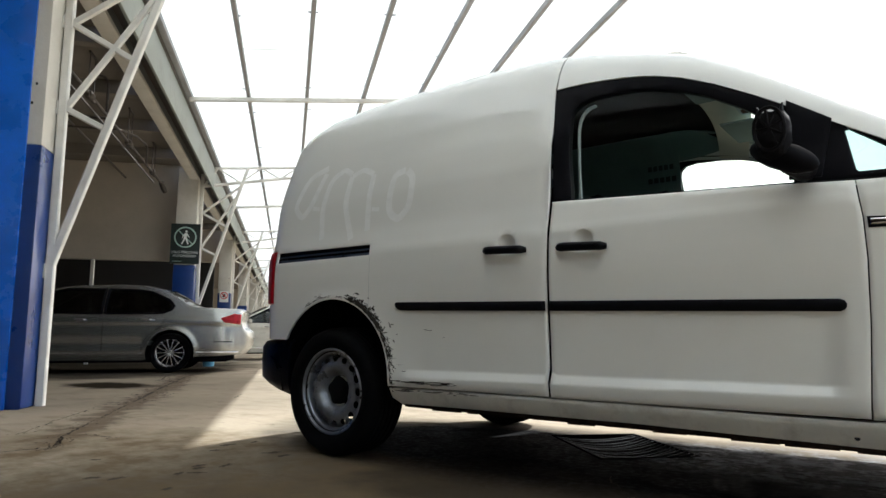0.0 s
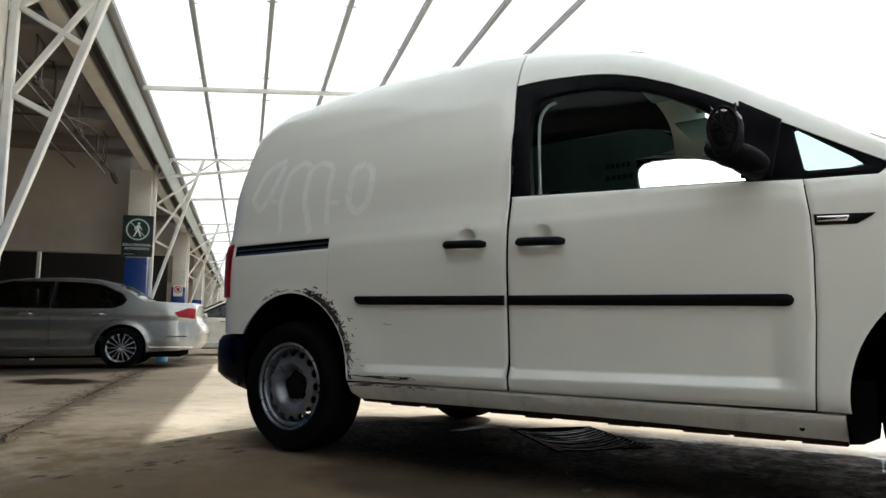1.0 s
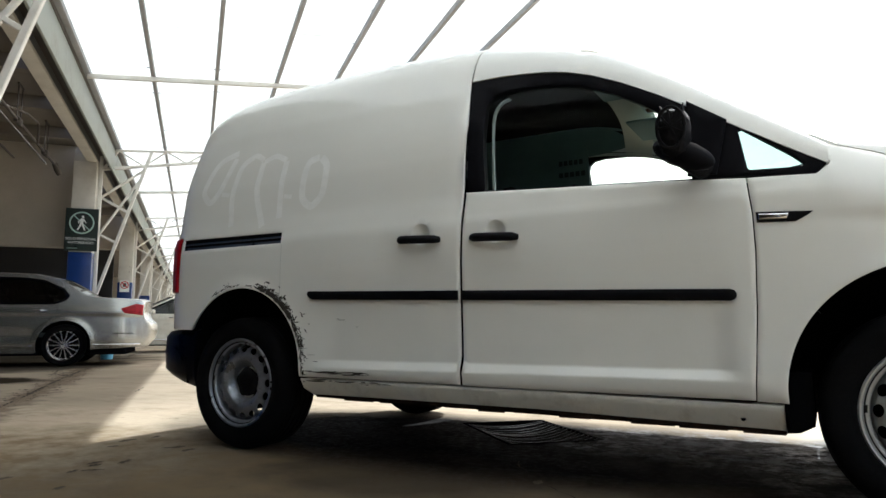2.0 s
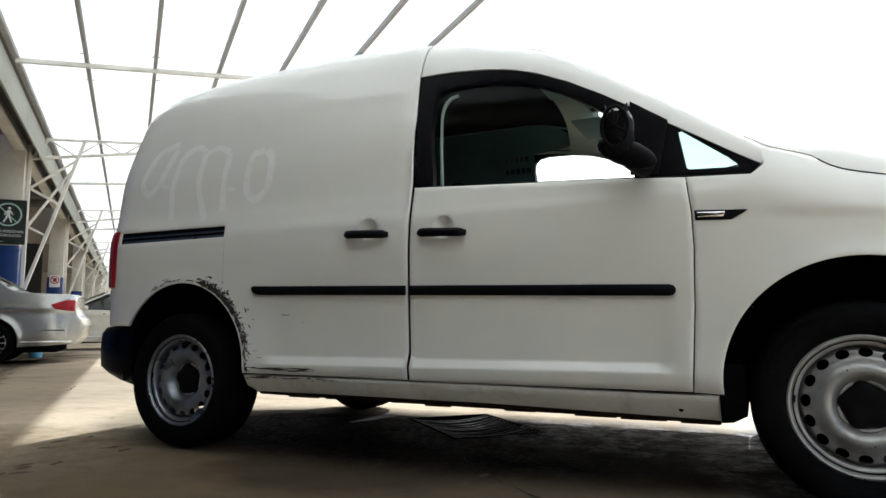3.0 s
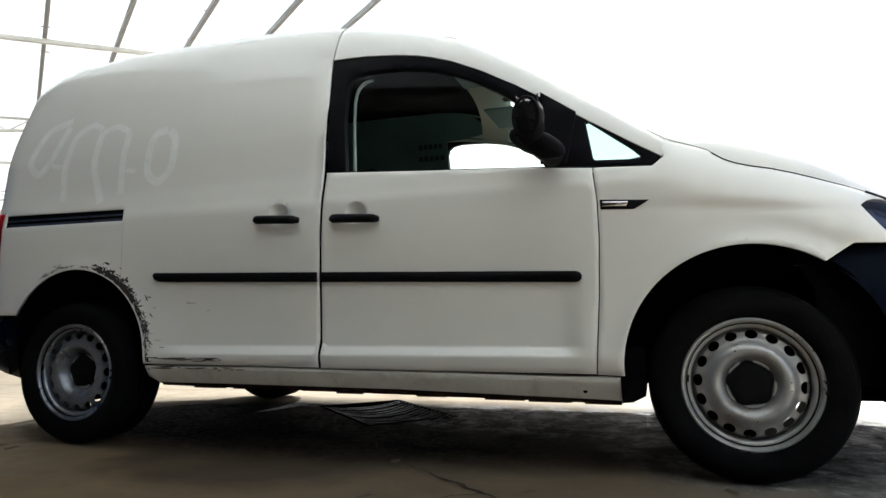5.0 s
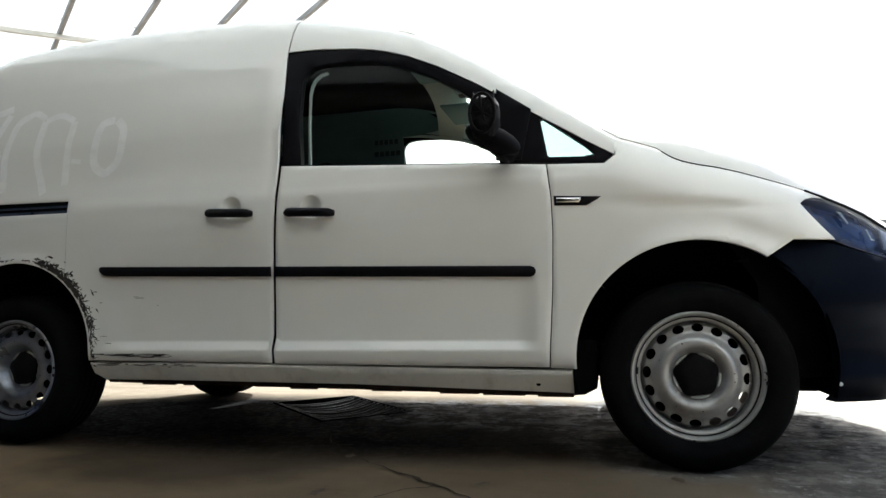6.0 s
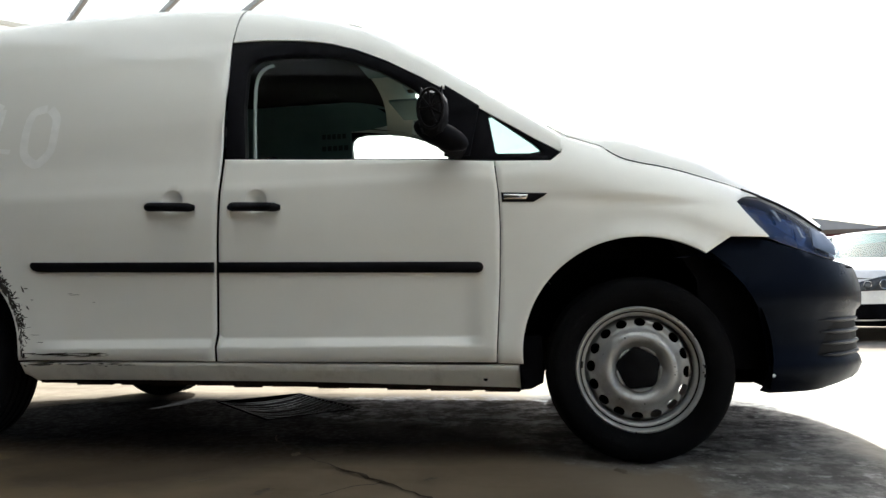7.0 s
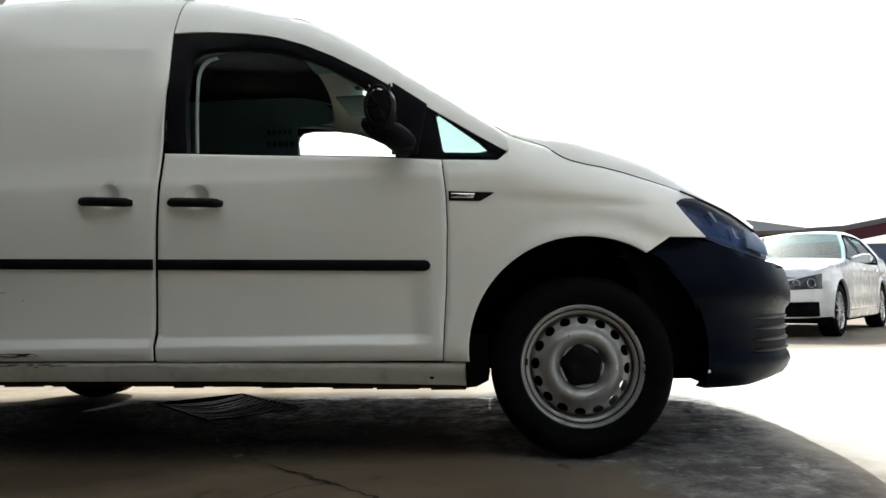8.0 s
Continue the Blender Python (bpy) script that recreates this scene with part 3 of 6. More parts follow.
def canopy():
    e = empty("canopy", Matrix.Translation(site(0, 1, 4.7)))
    inv = e.matrix_world.inverted()
    place = lambda a, b, c: inv @ site(a, b, c)
    rise = lambda v: 0.072 * v
    runs = [-0.77, 0.19, 1.163, 2.137, 3.166, 4.16]

    def sloped(u0, u1, v0, v1, z0, z1, bevel=0.0, bm=None):
        return box(u0, u1, v0, v1, z0, z1, bevel, bm, lambda a, b, c: place(a, b, c + rise(b)))

    for v in runs:
        part("purlin", sloped(-14, 56, v - 0.03, v + 0.03, 4.63, 4.71, 0.006), PURLIN, e)
    for u in (-8.0, 1.4, 11.2, 20.6, 30.2, 39.6, 49.0):
        part("rafter", sloped(u - 0.03, u + 0.03, -1.70, 4.55, 4.56, 4.63, 0.006), STEEL_WHITE, e)
    sheets = bmesh.new()
    lines = [-1.74] + runs[:-1] + [4.592]
    for i in range(6):
        for j in range(24):
            u0 = -14.0 + j * 2.92
            sloped(u0, u0 + 2.92, lines[i] - 0.02, lines[i + 1] + 0.02, 4.722 + 0.006 * ((i + j) % 2), 4.725 + 0.006 * ((i + j) % 2), 0, sheets)
    part("roof_sheet", sheets, SHEET, e, "white translucent corrugated roof sheets", smooth=False)
    # sheet laps, hooked to the purlins here and there
    rnd = random.Random(17)
    clips, laps = bmesh.new(), bmesh.new()
    for i, v in enumerate(runs[:5]):
        for k in range(30):
            u = 5.9 + 1.22 * k + rnd.uniform(-.25, .25)
            if rnd.random() < .45:
                sloped(u - .012, u + .012, v - rnd.uniform(.03, .09), v + rnd.uniform(.03, .10), 4.705, 4.716, 0, clips)
            if rnd.random() < .35:
                far = rnd.uniform(.25, 1.0) * .9
                sloped(u - .006, u + .006, v + .03, v + far, 4.713, 4.718, 0, laps)
    tagged(part("sheet_clip", clips, PURLIN, e, "small clips where the sheets overlap", smooth=False), kind="stuff")
    tagged(part("sheet_lap", laps, STEEL_WHITE, e, "thin pale laps between roof sheets", smooth=False), kind="stuff")
    return tagged(e, "light canopy of steel purlins and white translucent sheets", "canopy", kind="structure")


canopy()


def pipework():
    e = empty("pipe_rack", Matrix.Translation(site(8, -3.2, 3.9)))
    inv = e.matrix_world.inverted()
    p = lambda u, v, z: inv @ site(u, v, z)
    for v, z, r in ((-2.81, 3.95, 0.024), (-2.98, 3.97, 0.015), (-3.55, 4.05, 0.02)):
        part("pipe", tube([p(5.2, v, z), p(11, v, z), p(15.3, v, z - 0.02)], r), PIPE, e)
    for u in (6.9, 8.3, 9.83, 12.2, 14.3):
        h = bmesh.new()
        for du in (-.10, .16):
            bar(p(u + du, -2.81, 4.55), p(u + du, -2.81, 3.90), 0.016, 0.016, h)
        bar(p(u - .14, -2.81, 3.91), p(u + .20, -2.81, 3.91), 0.05, 0.045, h)
        bar(p(u - .14, -2.81, 4.53), p(u + .20, -2.81, 4.53), 0.03, 0.03, h)
        part("hanger", h, PIPE, e)
        part("clamp", tube([p(u - .09, -2.81, 3.94), p(u - .06, -2.81, 3.94), p(u + .06, -2.81, 3.94), p(u + .09, -2.81, 3.94)], [.045, .06, .06, .045], 10), PIPE, e)
    part("hook_pipe", tube([p(10.7, -2.81, 3.95), p(10.7, -2.81, 4.46), p(10.66, -2.86, 4.54), p(10.6, -2.93, 4.55), p(10.56, -2.98, 4.50)], 0.02), PIPE, e)
    for u, z in ((11.0, 3.99), (11.6, 4.0)):
        part("branch_pipe", tube([p(u, -2.85, z), p(u, -4.2, z), p(u, -7.5, z)], 0.018), PIPE, e)
    part("drop_pipe", tube([p(11.5, -2.85, 3.98), p(11.9, -2.62, 3.98), p(12.3, -2.55, 3.96), p(12.34, -2.54, 3.90), p(12.34, -2.54, 3.62)], 0.018), PIPE, e)
    part("valve", tube([p(15.2, -2.81, 3.95), p(15.25, -2.76, 3.82), p(15.3, -2.72, 3.74)], [0.05, 0.06, 0.05]), PIPE, e)
    return tagged(e, "grey sprinkler pipes hung under the ceiling", "pipes")


pipework()

for k in range(12):
    u = 3.2 + 1.9 * k
    tagged(finish(box(u, u + .16, -15.0, -2.27, 4.33, 4.55, .01, place=site), "ceiling_rib_%d" % (k + 1), SOFFIT), "grey concrete rib under the ceiling", "ceiling", kind="structure")


def facing_sign(u, v, z):
    """Pose of a flat thing that faces back along the colonnade: x runs out, y up."""
    m = Matrix((OUT, Vector((0, 0, 1)), -ALONG)).transposed().to_4x4()
    return Matrix.Translation(site(u, v, z)) @ m


def rounded(w, h, r, n=5):
    out = []
    for cx, cz, a in ((w / 2 - r, h / 2 - r, 0), (-w / 2 + r, h / 2 - r, 90), (-w / 2 + r, -h / 2 + r, 180), (w / 2 - r, -h / 2 + r, 270)):
        out += circle(cx, cz, r, a, a + 90, n)
    return out


def plate(poly, t, z=0.0, holes=()):
    """A flat plate in x and y, t thick, its face at z."""
    bm = panel(poly, lambda x, y: 0.0, holes, step=0.2, thick=t, roll=0, edge_step=0.2)
    for v in bm.verts:
        v.co = Vector((v.co.x, v.co.z, z - v.co.y))
    return bm


def lettering(name, body, size, mat, parent, at, label=""):
    c = bpy.data.curves.new(name, "FONT")
    c.body, c.size, c.align_x, c.extrude = body, size, "CENTER", 0.001
    c.materials.append(mat)
    o = new(name, c)
    o.parent = parent
    o.location = at
    if label:
        tagged(o, label)
    return o


def access_sign():
    e = empty("access_sign", facing_sign(15.41, -2.275, 2.63))
    part("board", plate(rounded(0.61, 0.89, 0.012), 0.02, 0.01), SIGN_DARK, e)
    part("ring", plate(circle(0, 0.145, 0.235, 0, 350, 35), 0.003, 0.014, [circle(0, 0.145, 0.205, 0, 350, 35)]), SIGN_RING, e, "pale green ring")
    bm = bmesh.new()
    for a, b, w in (((0.012, 0.235), (-0.005, 0.125), 0.06), ((-0.012, 0.13), (-0.035, 0.07), 0.036), ((-0.035, 0.07), (-0.075, -0.01), 0.03), ((0.008, 0.13), (0.035, 0.06), 0.036),
                    ((0.035, 0.06), (0.06, -0.01), 0.03), ((-0.01, 0.225), (-0.06, 0.165), 0.022), ((-0.06, 0.165), (-0.055, 0.125), 0.02), ((0.03, 0.225), (0.06, 0.17), 0.022), ((0.06, 0.17), (0.08, 0.14), 0.018)):
        bar((*a, 0.014), (*b, 0.014), w, 0.004, bm)
    part("pictogram", bm, SIGN_WHITE, e, "plain white bars of a walking symbol", smooth=False)
    part("pictogram_top", plate(circle(0.016, 0.272, 0.026, 0, 330, 11), 0.003, 0.015), SIGN_WHITE, e)
    part("slash", bar((-0.155, 0.30, 0.012), (0.155, -0.01, 0.012), 0.02, 0.003), SIGN_RING, e)
    lettering("lettering", "S\u00d3LO PERSONAL", 0.074, SIGN_WHITE, e, (0, -0.215, 0.013))
    lettering("lettering", "AUTORIZADO", 0.074, SIGN_WHITE, e, (0, -0.295, 0.013))
    part("small_print", box(-0.25, -0.06, -0.395, -0.385, 0.011, 0.014), SIGN_RING, e, "row of small print too fine to read")
    return tagged(e, "dark access sign with a ringed pale symbol on a column", "sign")


access_sign()


def small_sign():
    e = empty("small_sign", facing_sign(24.84, -2.275, 2.035))
    part("board", plate(rounded(0.30, 0.39, 0.02), 0.015, 0.008), SIGN_WHITE, e)
    part("ring", plate(circle(0, 0.04, 0.13, 0, 350, 35), 0.003, 0.012, [circle(0, 0.04, 0.10, 0, 350, 35)]), SIGN_RED, e, "red prohibition ring")
    part("slash", bar((-0.1, 0.14, 0.013), (0.1, -0.06, 0.013), 0.03, 0.004), SIGN_RED, e)
    part("symbol", box(-0.05, 0.05, -0.02, 0.10, 0.008, 0.011), SIGN_DARK, e)
    return tagged(e, "small white sign with a red ring on a column", "sign")


small_sign()


# ---- the white van ----
HALF = 0.897
FAR = 2 * HALF
SIDE = [(0.0, .10), (.2, .078), (.25, .058), (.30, .03), (.345, .010), (.37, .003), (.392, .001), (.45, .003), (.52, .005), (.62, .005), (.72, .004), (.86, .004),
        (.955, .009), (.975, .011), (.985, .016), (1.08, .038), (1.25, .062), (1.40, .092), (1.54, .126), (1.64, .156), (1.70, .185), (1.8, .25), (1.95, .38)]
SIDE_Z = np.linspace(0.0, 1.95, 781)
SIDE_Y = np.convolve(np.pad(np.interp(SIDE_Z, [a for a, _ in SIDE], [b for _, b in SIDE]), 3, mode="edge"), np.ones(7) / 7, "valid")
LEAN = [(1.25, 0.0), (1.35, .004), (1.46, .014), (1.55, .021), (1.64, .031), (1.70, .029), (1.8, .02), (1.95, 0.0)]   # further lean of the upper side, fading out over the cab
TAIL_X = [(.2, -.56), (.95, -.585), (1.3, -.59), (1.5, -.575), (1.62, -.54), (1.75, -.46)]
PLAN = [(2.6, 0.0), (2.9, .006), (3.0, .016), (3.10, .036), (3.18, .062), (3.25, .095), (3.32, .142), (3.38, .197), (3.43, .262), (3.48, .35), (3.51, .44)]
FENDER_TOP = [(2.40, 1.14), (2.436, 1.13), (2.56, 1.092), (2.593, 1.077), (2.615, 1.055), (2.64, 1.036), (2.67, 1.021), (2.72, 1.007), (2.78, .996), (2.85, .976), (2.93, .949), (3.04, .914), (3.144, .872), (3.24, .835), (3.33, .790)]
WING_CROWN = [(2.25, 1.14), (2.45, 1.12), (2.60, 1.076), (2.72, 1.036), (2.85, .990), (2.95, .952), (3.04, .916), (3.18, .862), (3.33, .79)]
BONNET_RISE = [(2.45, .032), (2.55, .045), (2.59, .062), (2.62, .086), (2.66, .097), (2.72, .092), (2.78, .087), (2.88, .080), (2.98, .062), (3.08, .040), (3.2, .030), (3.35, .026)]


LEDGE = (.378, .387, .392, .397, .408, .419, .425, .431, .440)


def side_y(x, z):
    """The skin of the van's side, as the way in from its widest plane."""
    y = float(np.interp(z, SIDE_Z, SIDE_Y))
    # pressed-in field above the lower ledge
    ends = max(0.0, min(1.0, (x - .44) / .16)) * max(0.0, min(1.0, (2.19 - x) / .09))
    if ends and .392 < z < .80:
        g = min(1.0, (z - .392) / .033) if z < .425 else (.80 - z) / .375
        y += .020 * max(0.0, g) * ends * ends * (3 - 2 * ends)
    if x < 1.95 and z > 1.25:
        y += curve_at(LEAN, z) * min(1.0, (1.95 - x) / .75)
    # rounded edge beside the cab
    if 1.115 < x < 1.19 and z > .90:
        y += .009 * min(1.0, (x - 1.115) / .07) ** 2 * min(1.0, (z - .90) / .2)
    r = 0.2
    lim = curve_at(TAIL_X, z) + r
    if x < lim:
        k = min(1.0, (lim - x) / r)
        y += r * (1 - math.sqrt(max(0.0, 1 - k * k)))
    if x > 2.25:
        k = min(1.0, (x - 2.25) / 0.3)
        top = curve_at(WING_CROWN, x)
        shoulder = max(0.0, (z - (top - 0.20)) / 0.20)
        own = 0.012 + 0.105 * shoulder ** 2.2 + curve_at(PLAN, x)
        ring = math.hypot(x - 2.69, z - 0.357)
        # shoulder line from the repeater to the lamp
        below = .917 - .0725 * (x - 2.235) - z
        if below > 0:
            own += .010 * min(1.0, below / .022) * math.exp(-max(0.0, below - .022) / .05) * k * max(0.0, min(1.0, (3.05 - x) / .25))
        own -= 0.016 * max(0.0, 1 - max(0.0, ring - 0.388) / 0.075) ** 1.6
        y = y * (1 - k) + own * k
    if x < 0.6:
        ring = math.hypot(x - 0.028, z - 0.375)
        y -= 0.012 * max(0.0, 1 - max(0.0, ring - 0.374) / 0.06) ** 1.5
    return y


B_SEAM = [(.335, 1.199), (.6, 1.200), (.9, 1.205), (1.085, 1.208), (1.38, 1.195), (1.66, 1.174)]
DOOR_FRONT = [(2.215, .334), (2.232, .6), (2.238, .79), (2.235, .909), (2.221, 1.026)]
WINDOW_TOP = [(1.168, 1.586), (1.196, 1.592), (1.40, 1.573), (1.60, 1.541), (1.756, 1.476), (1.93, 1.379), (2.159, 1.227), (2.443, 1.047)]
_wx = np.linspace(1.168, 2.443, 86)
_wz = np.interp(_wx, [p[0] for p in WINDOW_TOP], [p[1] for p in WINDOW_TOP])
_wp = np.concatenate([_wz[0] + (_wz[0] - _wz[1:9])[::-1], _wz, _wz[-1] + (_wz[-1] - _wz[-9:-1])[::-1]])
WINDOW_TOP = [(float(x), float(z)) for x, z in zip(_wx, np.convolve(_wp, np.ones(17) / 17, "valid"))]
ROOF_MID = [(-.56, 1.69), (-.45, 1.765), (-.3, 1.84), (0, 1.88), (.24, 1.892), (.72, 1.892), (1.15, 1.845), (1.36, 1.790), (1.50, 1.744), (1.62, 1.705)]
ROOF_EDGE = [(-.60, 1.46), (-.50, 1.52), (-.3, 1.58), (0, 1.60), (1.20, 1.60)]


def steel_wheel(van, x, y, z, flip, rear=False):
    """Pressed steel wheel with a ring of oval holes, under it the tyre and the cap."""
    m = pose(x, y, z, 0, 0, 180) if flip else pose(x, y, z)
    steps = [(.0, .036), (.066, .036), (.076, .026), (.086, .008), (.097, -.002), (.110, -.003), (.122, .004), (.133, .018), (.140, .025), (.158, .027), (.166, .032), (.172, .055), (.184, .06)]
    if rear:
        steps = [(.0, .085), (.066, .085), (.078, .062), (.092, .036), (.108, .020), (.124, .016), (.136, .021), (.143, .026), (.158, .028), (.166, .032), (.172, .055), (.184, .06)]
    rs = np.linspace(0, .19, 191)
    ds = np.convolve(np.pad(np.interp(rs, [p[0] for p in steps], [p[1] for p in steps]), 4, mode="edge"), np.ones(9) / 9, "valid")
    dish = lambda a, c: float(np.interp(math.hypot(a, c), rs, ds))
    ovals = []
    for k in range(16):
        a = 2 * math.pi * (k + (0.0 if rear else 0.84)) / 16
        ca, sa_ = math.cos(a), math.sin(a)
        ovals.append([(.1545 * ca + .0140 * math.cos(t) * ca - .0195 * math.sin(t) * sa_, .1545 * sa_ + .0140 * math.cos(t) * sa_ + .0195 * math.sin(t) * ca)
                      for t in (2 * math.pi * j / 12 for j in range(12))])
    bm = panel(circle(0, 0, .1735, 0, 354, 59), dish, ovals, thick=0.006, roll=0.0, edge_step=0.02,
               inner=[p for q in range(1, 31) for p in circle(0, 0, .006 * q, 0, 356, 89)[:90 if q > 6 else 90:1 if q > 6 else 5]])
    rim_profile = [(.174, .16), (.1745, .05), (.1755, .026), (.179, .019), (.184, .016), (.1880, .016), (.1895, .024), (.1910, .022), (.1925, .008), (.197, .001), (.2025, -.001), (.2075, .003), (.2075, .012), (.200, .016), (.196, .03), (.19, .18)]
    n = 64
    rows = [[(r * math.cos(2 * math.pi * k / n), d, r * math.sin(2 * math.pi * k / n)) for k in range(n)] for r, d in rim_profile]
    grid(rows, close_v=True, bm=bm)
    wheel = part("wheel", bm, REAR_RIM if rear else STEEL_RIM, van, "grey pressed-steel wheel with oval holes and scuffed rim")
    wheel.matrix_local = m
    part("rim_groove", lathe([(.1876, .0160), (.1926, .0105)], 64), HUB_BLACK, wheel, "dark ring laid over the groove inside the rim lip")
    tyre = [(.196, .03), (.200, .012), (.206, .004), (.222, -.006), (.245, -.014), (.268, -.014), (.287, -.006), (.297, .006), (.302, .02), (.3045, .035)]
    groove = []
    for g in range(5):
        a = .035 + g * .032
        groove += [(.3075, a + .002), (.3080, a + .022), (.300, a + .024), (.300, a + .030)]
    tyre += groove + [(.302, .19), (.29, .205), (.25, .215), (.20, .19)]
    part("tyre", lathe(tyre, 72), TYRE, wheel, "worn black tyre")
    cap = [(0.0001, .010), (.03, .008), (.055, .010), (.066, .018), (.068, .034)]
    if rear:
        cap = [(r, d + .034) for r, d in cap]
    bmc = bmesh.new()
    rows = [[((r * (1 + .075 * math.cos(5 * (2 * math.pi * k / 40 - 1.693)))) * math.cos(2 * math.pi * k / 40), d, (r * (1 + .075 * math.cos(5 * (2 * math.pi * k / 40 - 1.693)))) * math.sin(2 * math.pi * k / 40)) for k in range(40)] for r, d in cap]
    grid(rows, close_v=True, bm=bmc)
    part("hub_cap", bmc, HUB_BLACK, wheel, "black five-sided hub cap")
    yr = .060 if rear else .022
    # pale worn arcs between the corners of the cap
    for k in range(5):
        q0 = 1.693 + 2 * math.pi * (k + .5) / 5
        arc = [(.0705 * math.cos(q), yr, .0705 * math.sin(q)) for q in (q0 + (j - 4) * (.085 + .015 * (k % 3)) for j in range(9))]
        part("hub_ring", tube(arc, [.0015] + [.0044] * 7 + [.0015], 6), LIGHT_TRIM, wheel, "worn pale ring round the hub cap")
    # chips and knocks in the paint, a balance weight on the rim
    rnd = random.Random(31 + int(rear))
    chips = bmesh.new()
    for k in range(16):
        q, rr = rnd.uniform(0, 6.28), rnd.choice((.112, .118, .125, .2005, .2045))
        cx, cz, sz = rr * math.cos(q), rr * math.sin(q), rnd.uniform(.0012, .0034)
        yy = (dish(cx, cz) if rr < .15 else -.0012) - .0009
        chips.faces.new([chips.verts.new((cx + sz * rnd.uniform(.5, 1.3) * math.cos(w), yy, cz + sz * rnd.uniform(.5, 1.3) * math.sin(w))) for w in (6.283 * j / 7 for j in range(7))])
    tagged(part("paint_chip", chips, SCUFF, wheel, "dark chips in the wheel paint", smooth=False), kind="stuff")
    for q0, span, dr in ((0.02, .05, .2062), (-.13, .06, .2058)):
        part("rim_knock", tube([(dr * math.cos(q), .0005, dr * math.sin(q)) for q in (q0 + span * j / 5 for j in range(6))], [.002, .004, .005, .004, .005, .002], 6), HUB_BLACK, wheel, "dark knock in the rim edge")
    part("balance_weight", tube([(.187 * math.cos(q), .017, .187 * math.sin(q)) for q in (3.0 + .03 * j for j in range(5))], .0055, 6), HUB_BLACK, wheel, "small dark balance weight")
    # added black sheet blocking light behind the holes, open towards the foot of the wheel
    shield = []
    a0, a1 = (-58, 272) if rear else (-16, 278)
    for rr in (.118, .172):
        shield.append([(rr * math.cos(radians(q)), .095, rr * math.sin(radians(q))) for q in np.linspace(a0, a1, 40)])
    part("hole_blind", thicken(grid(shield), .003), CAVITY, wheel)
    part("brake_drum", lathe([(.0001, .07), (.125, .07), (.132, .085), (.132, .16)], 32), CAVITY, wheel)
    return wheel


def seam(table, z0, z1, gap, n=8):
    zs = [z0 + (z1 - z0) * k / n for k in range(n + 1)]
    return [(curve_at(table, z) + gap, z) for z in zs]


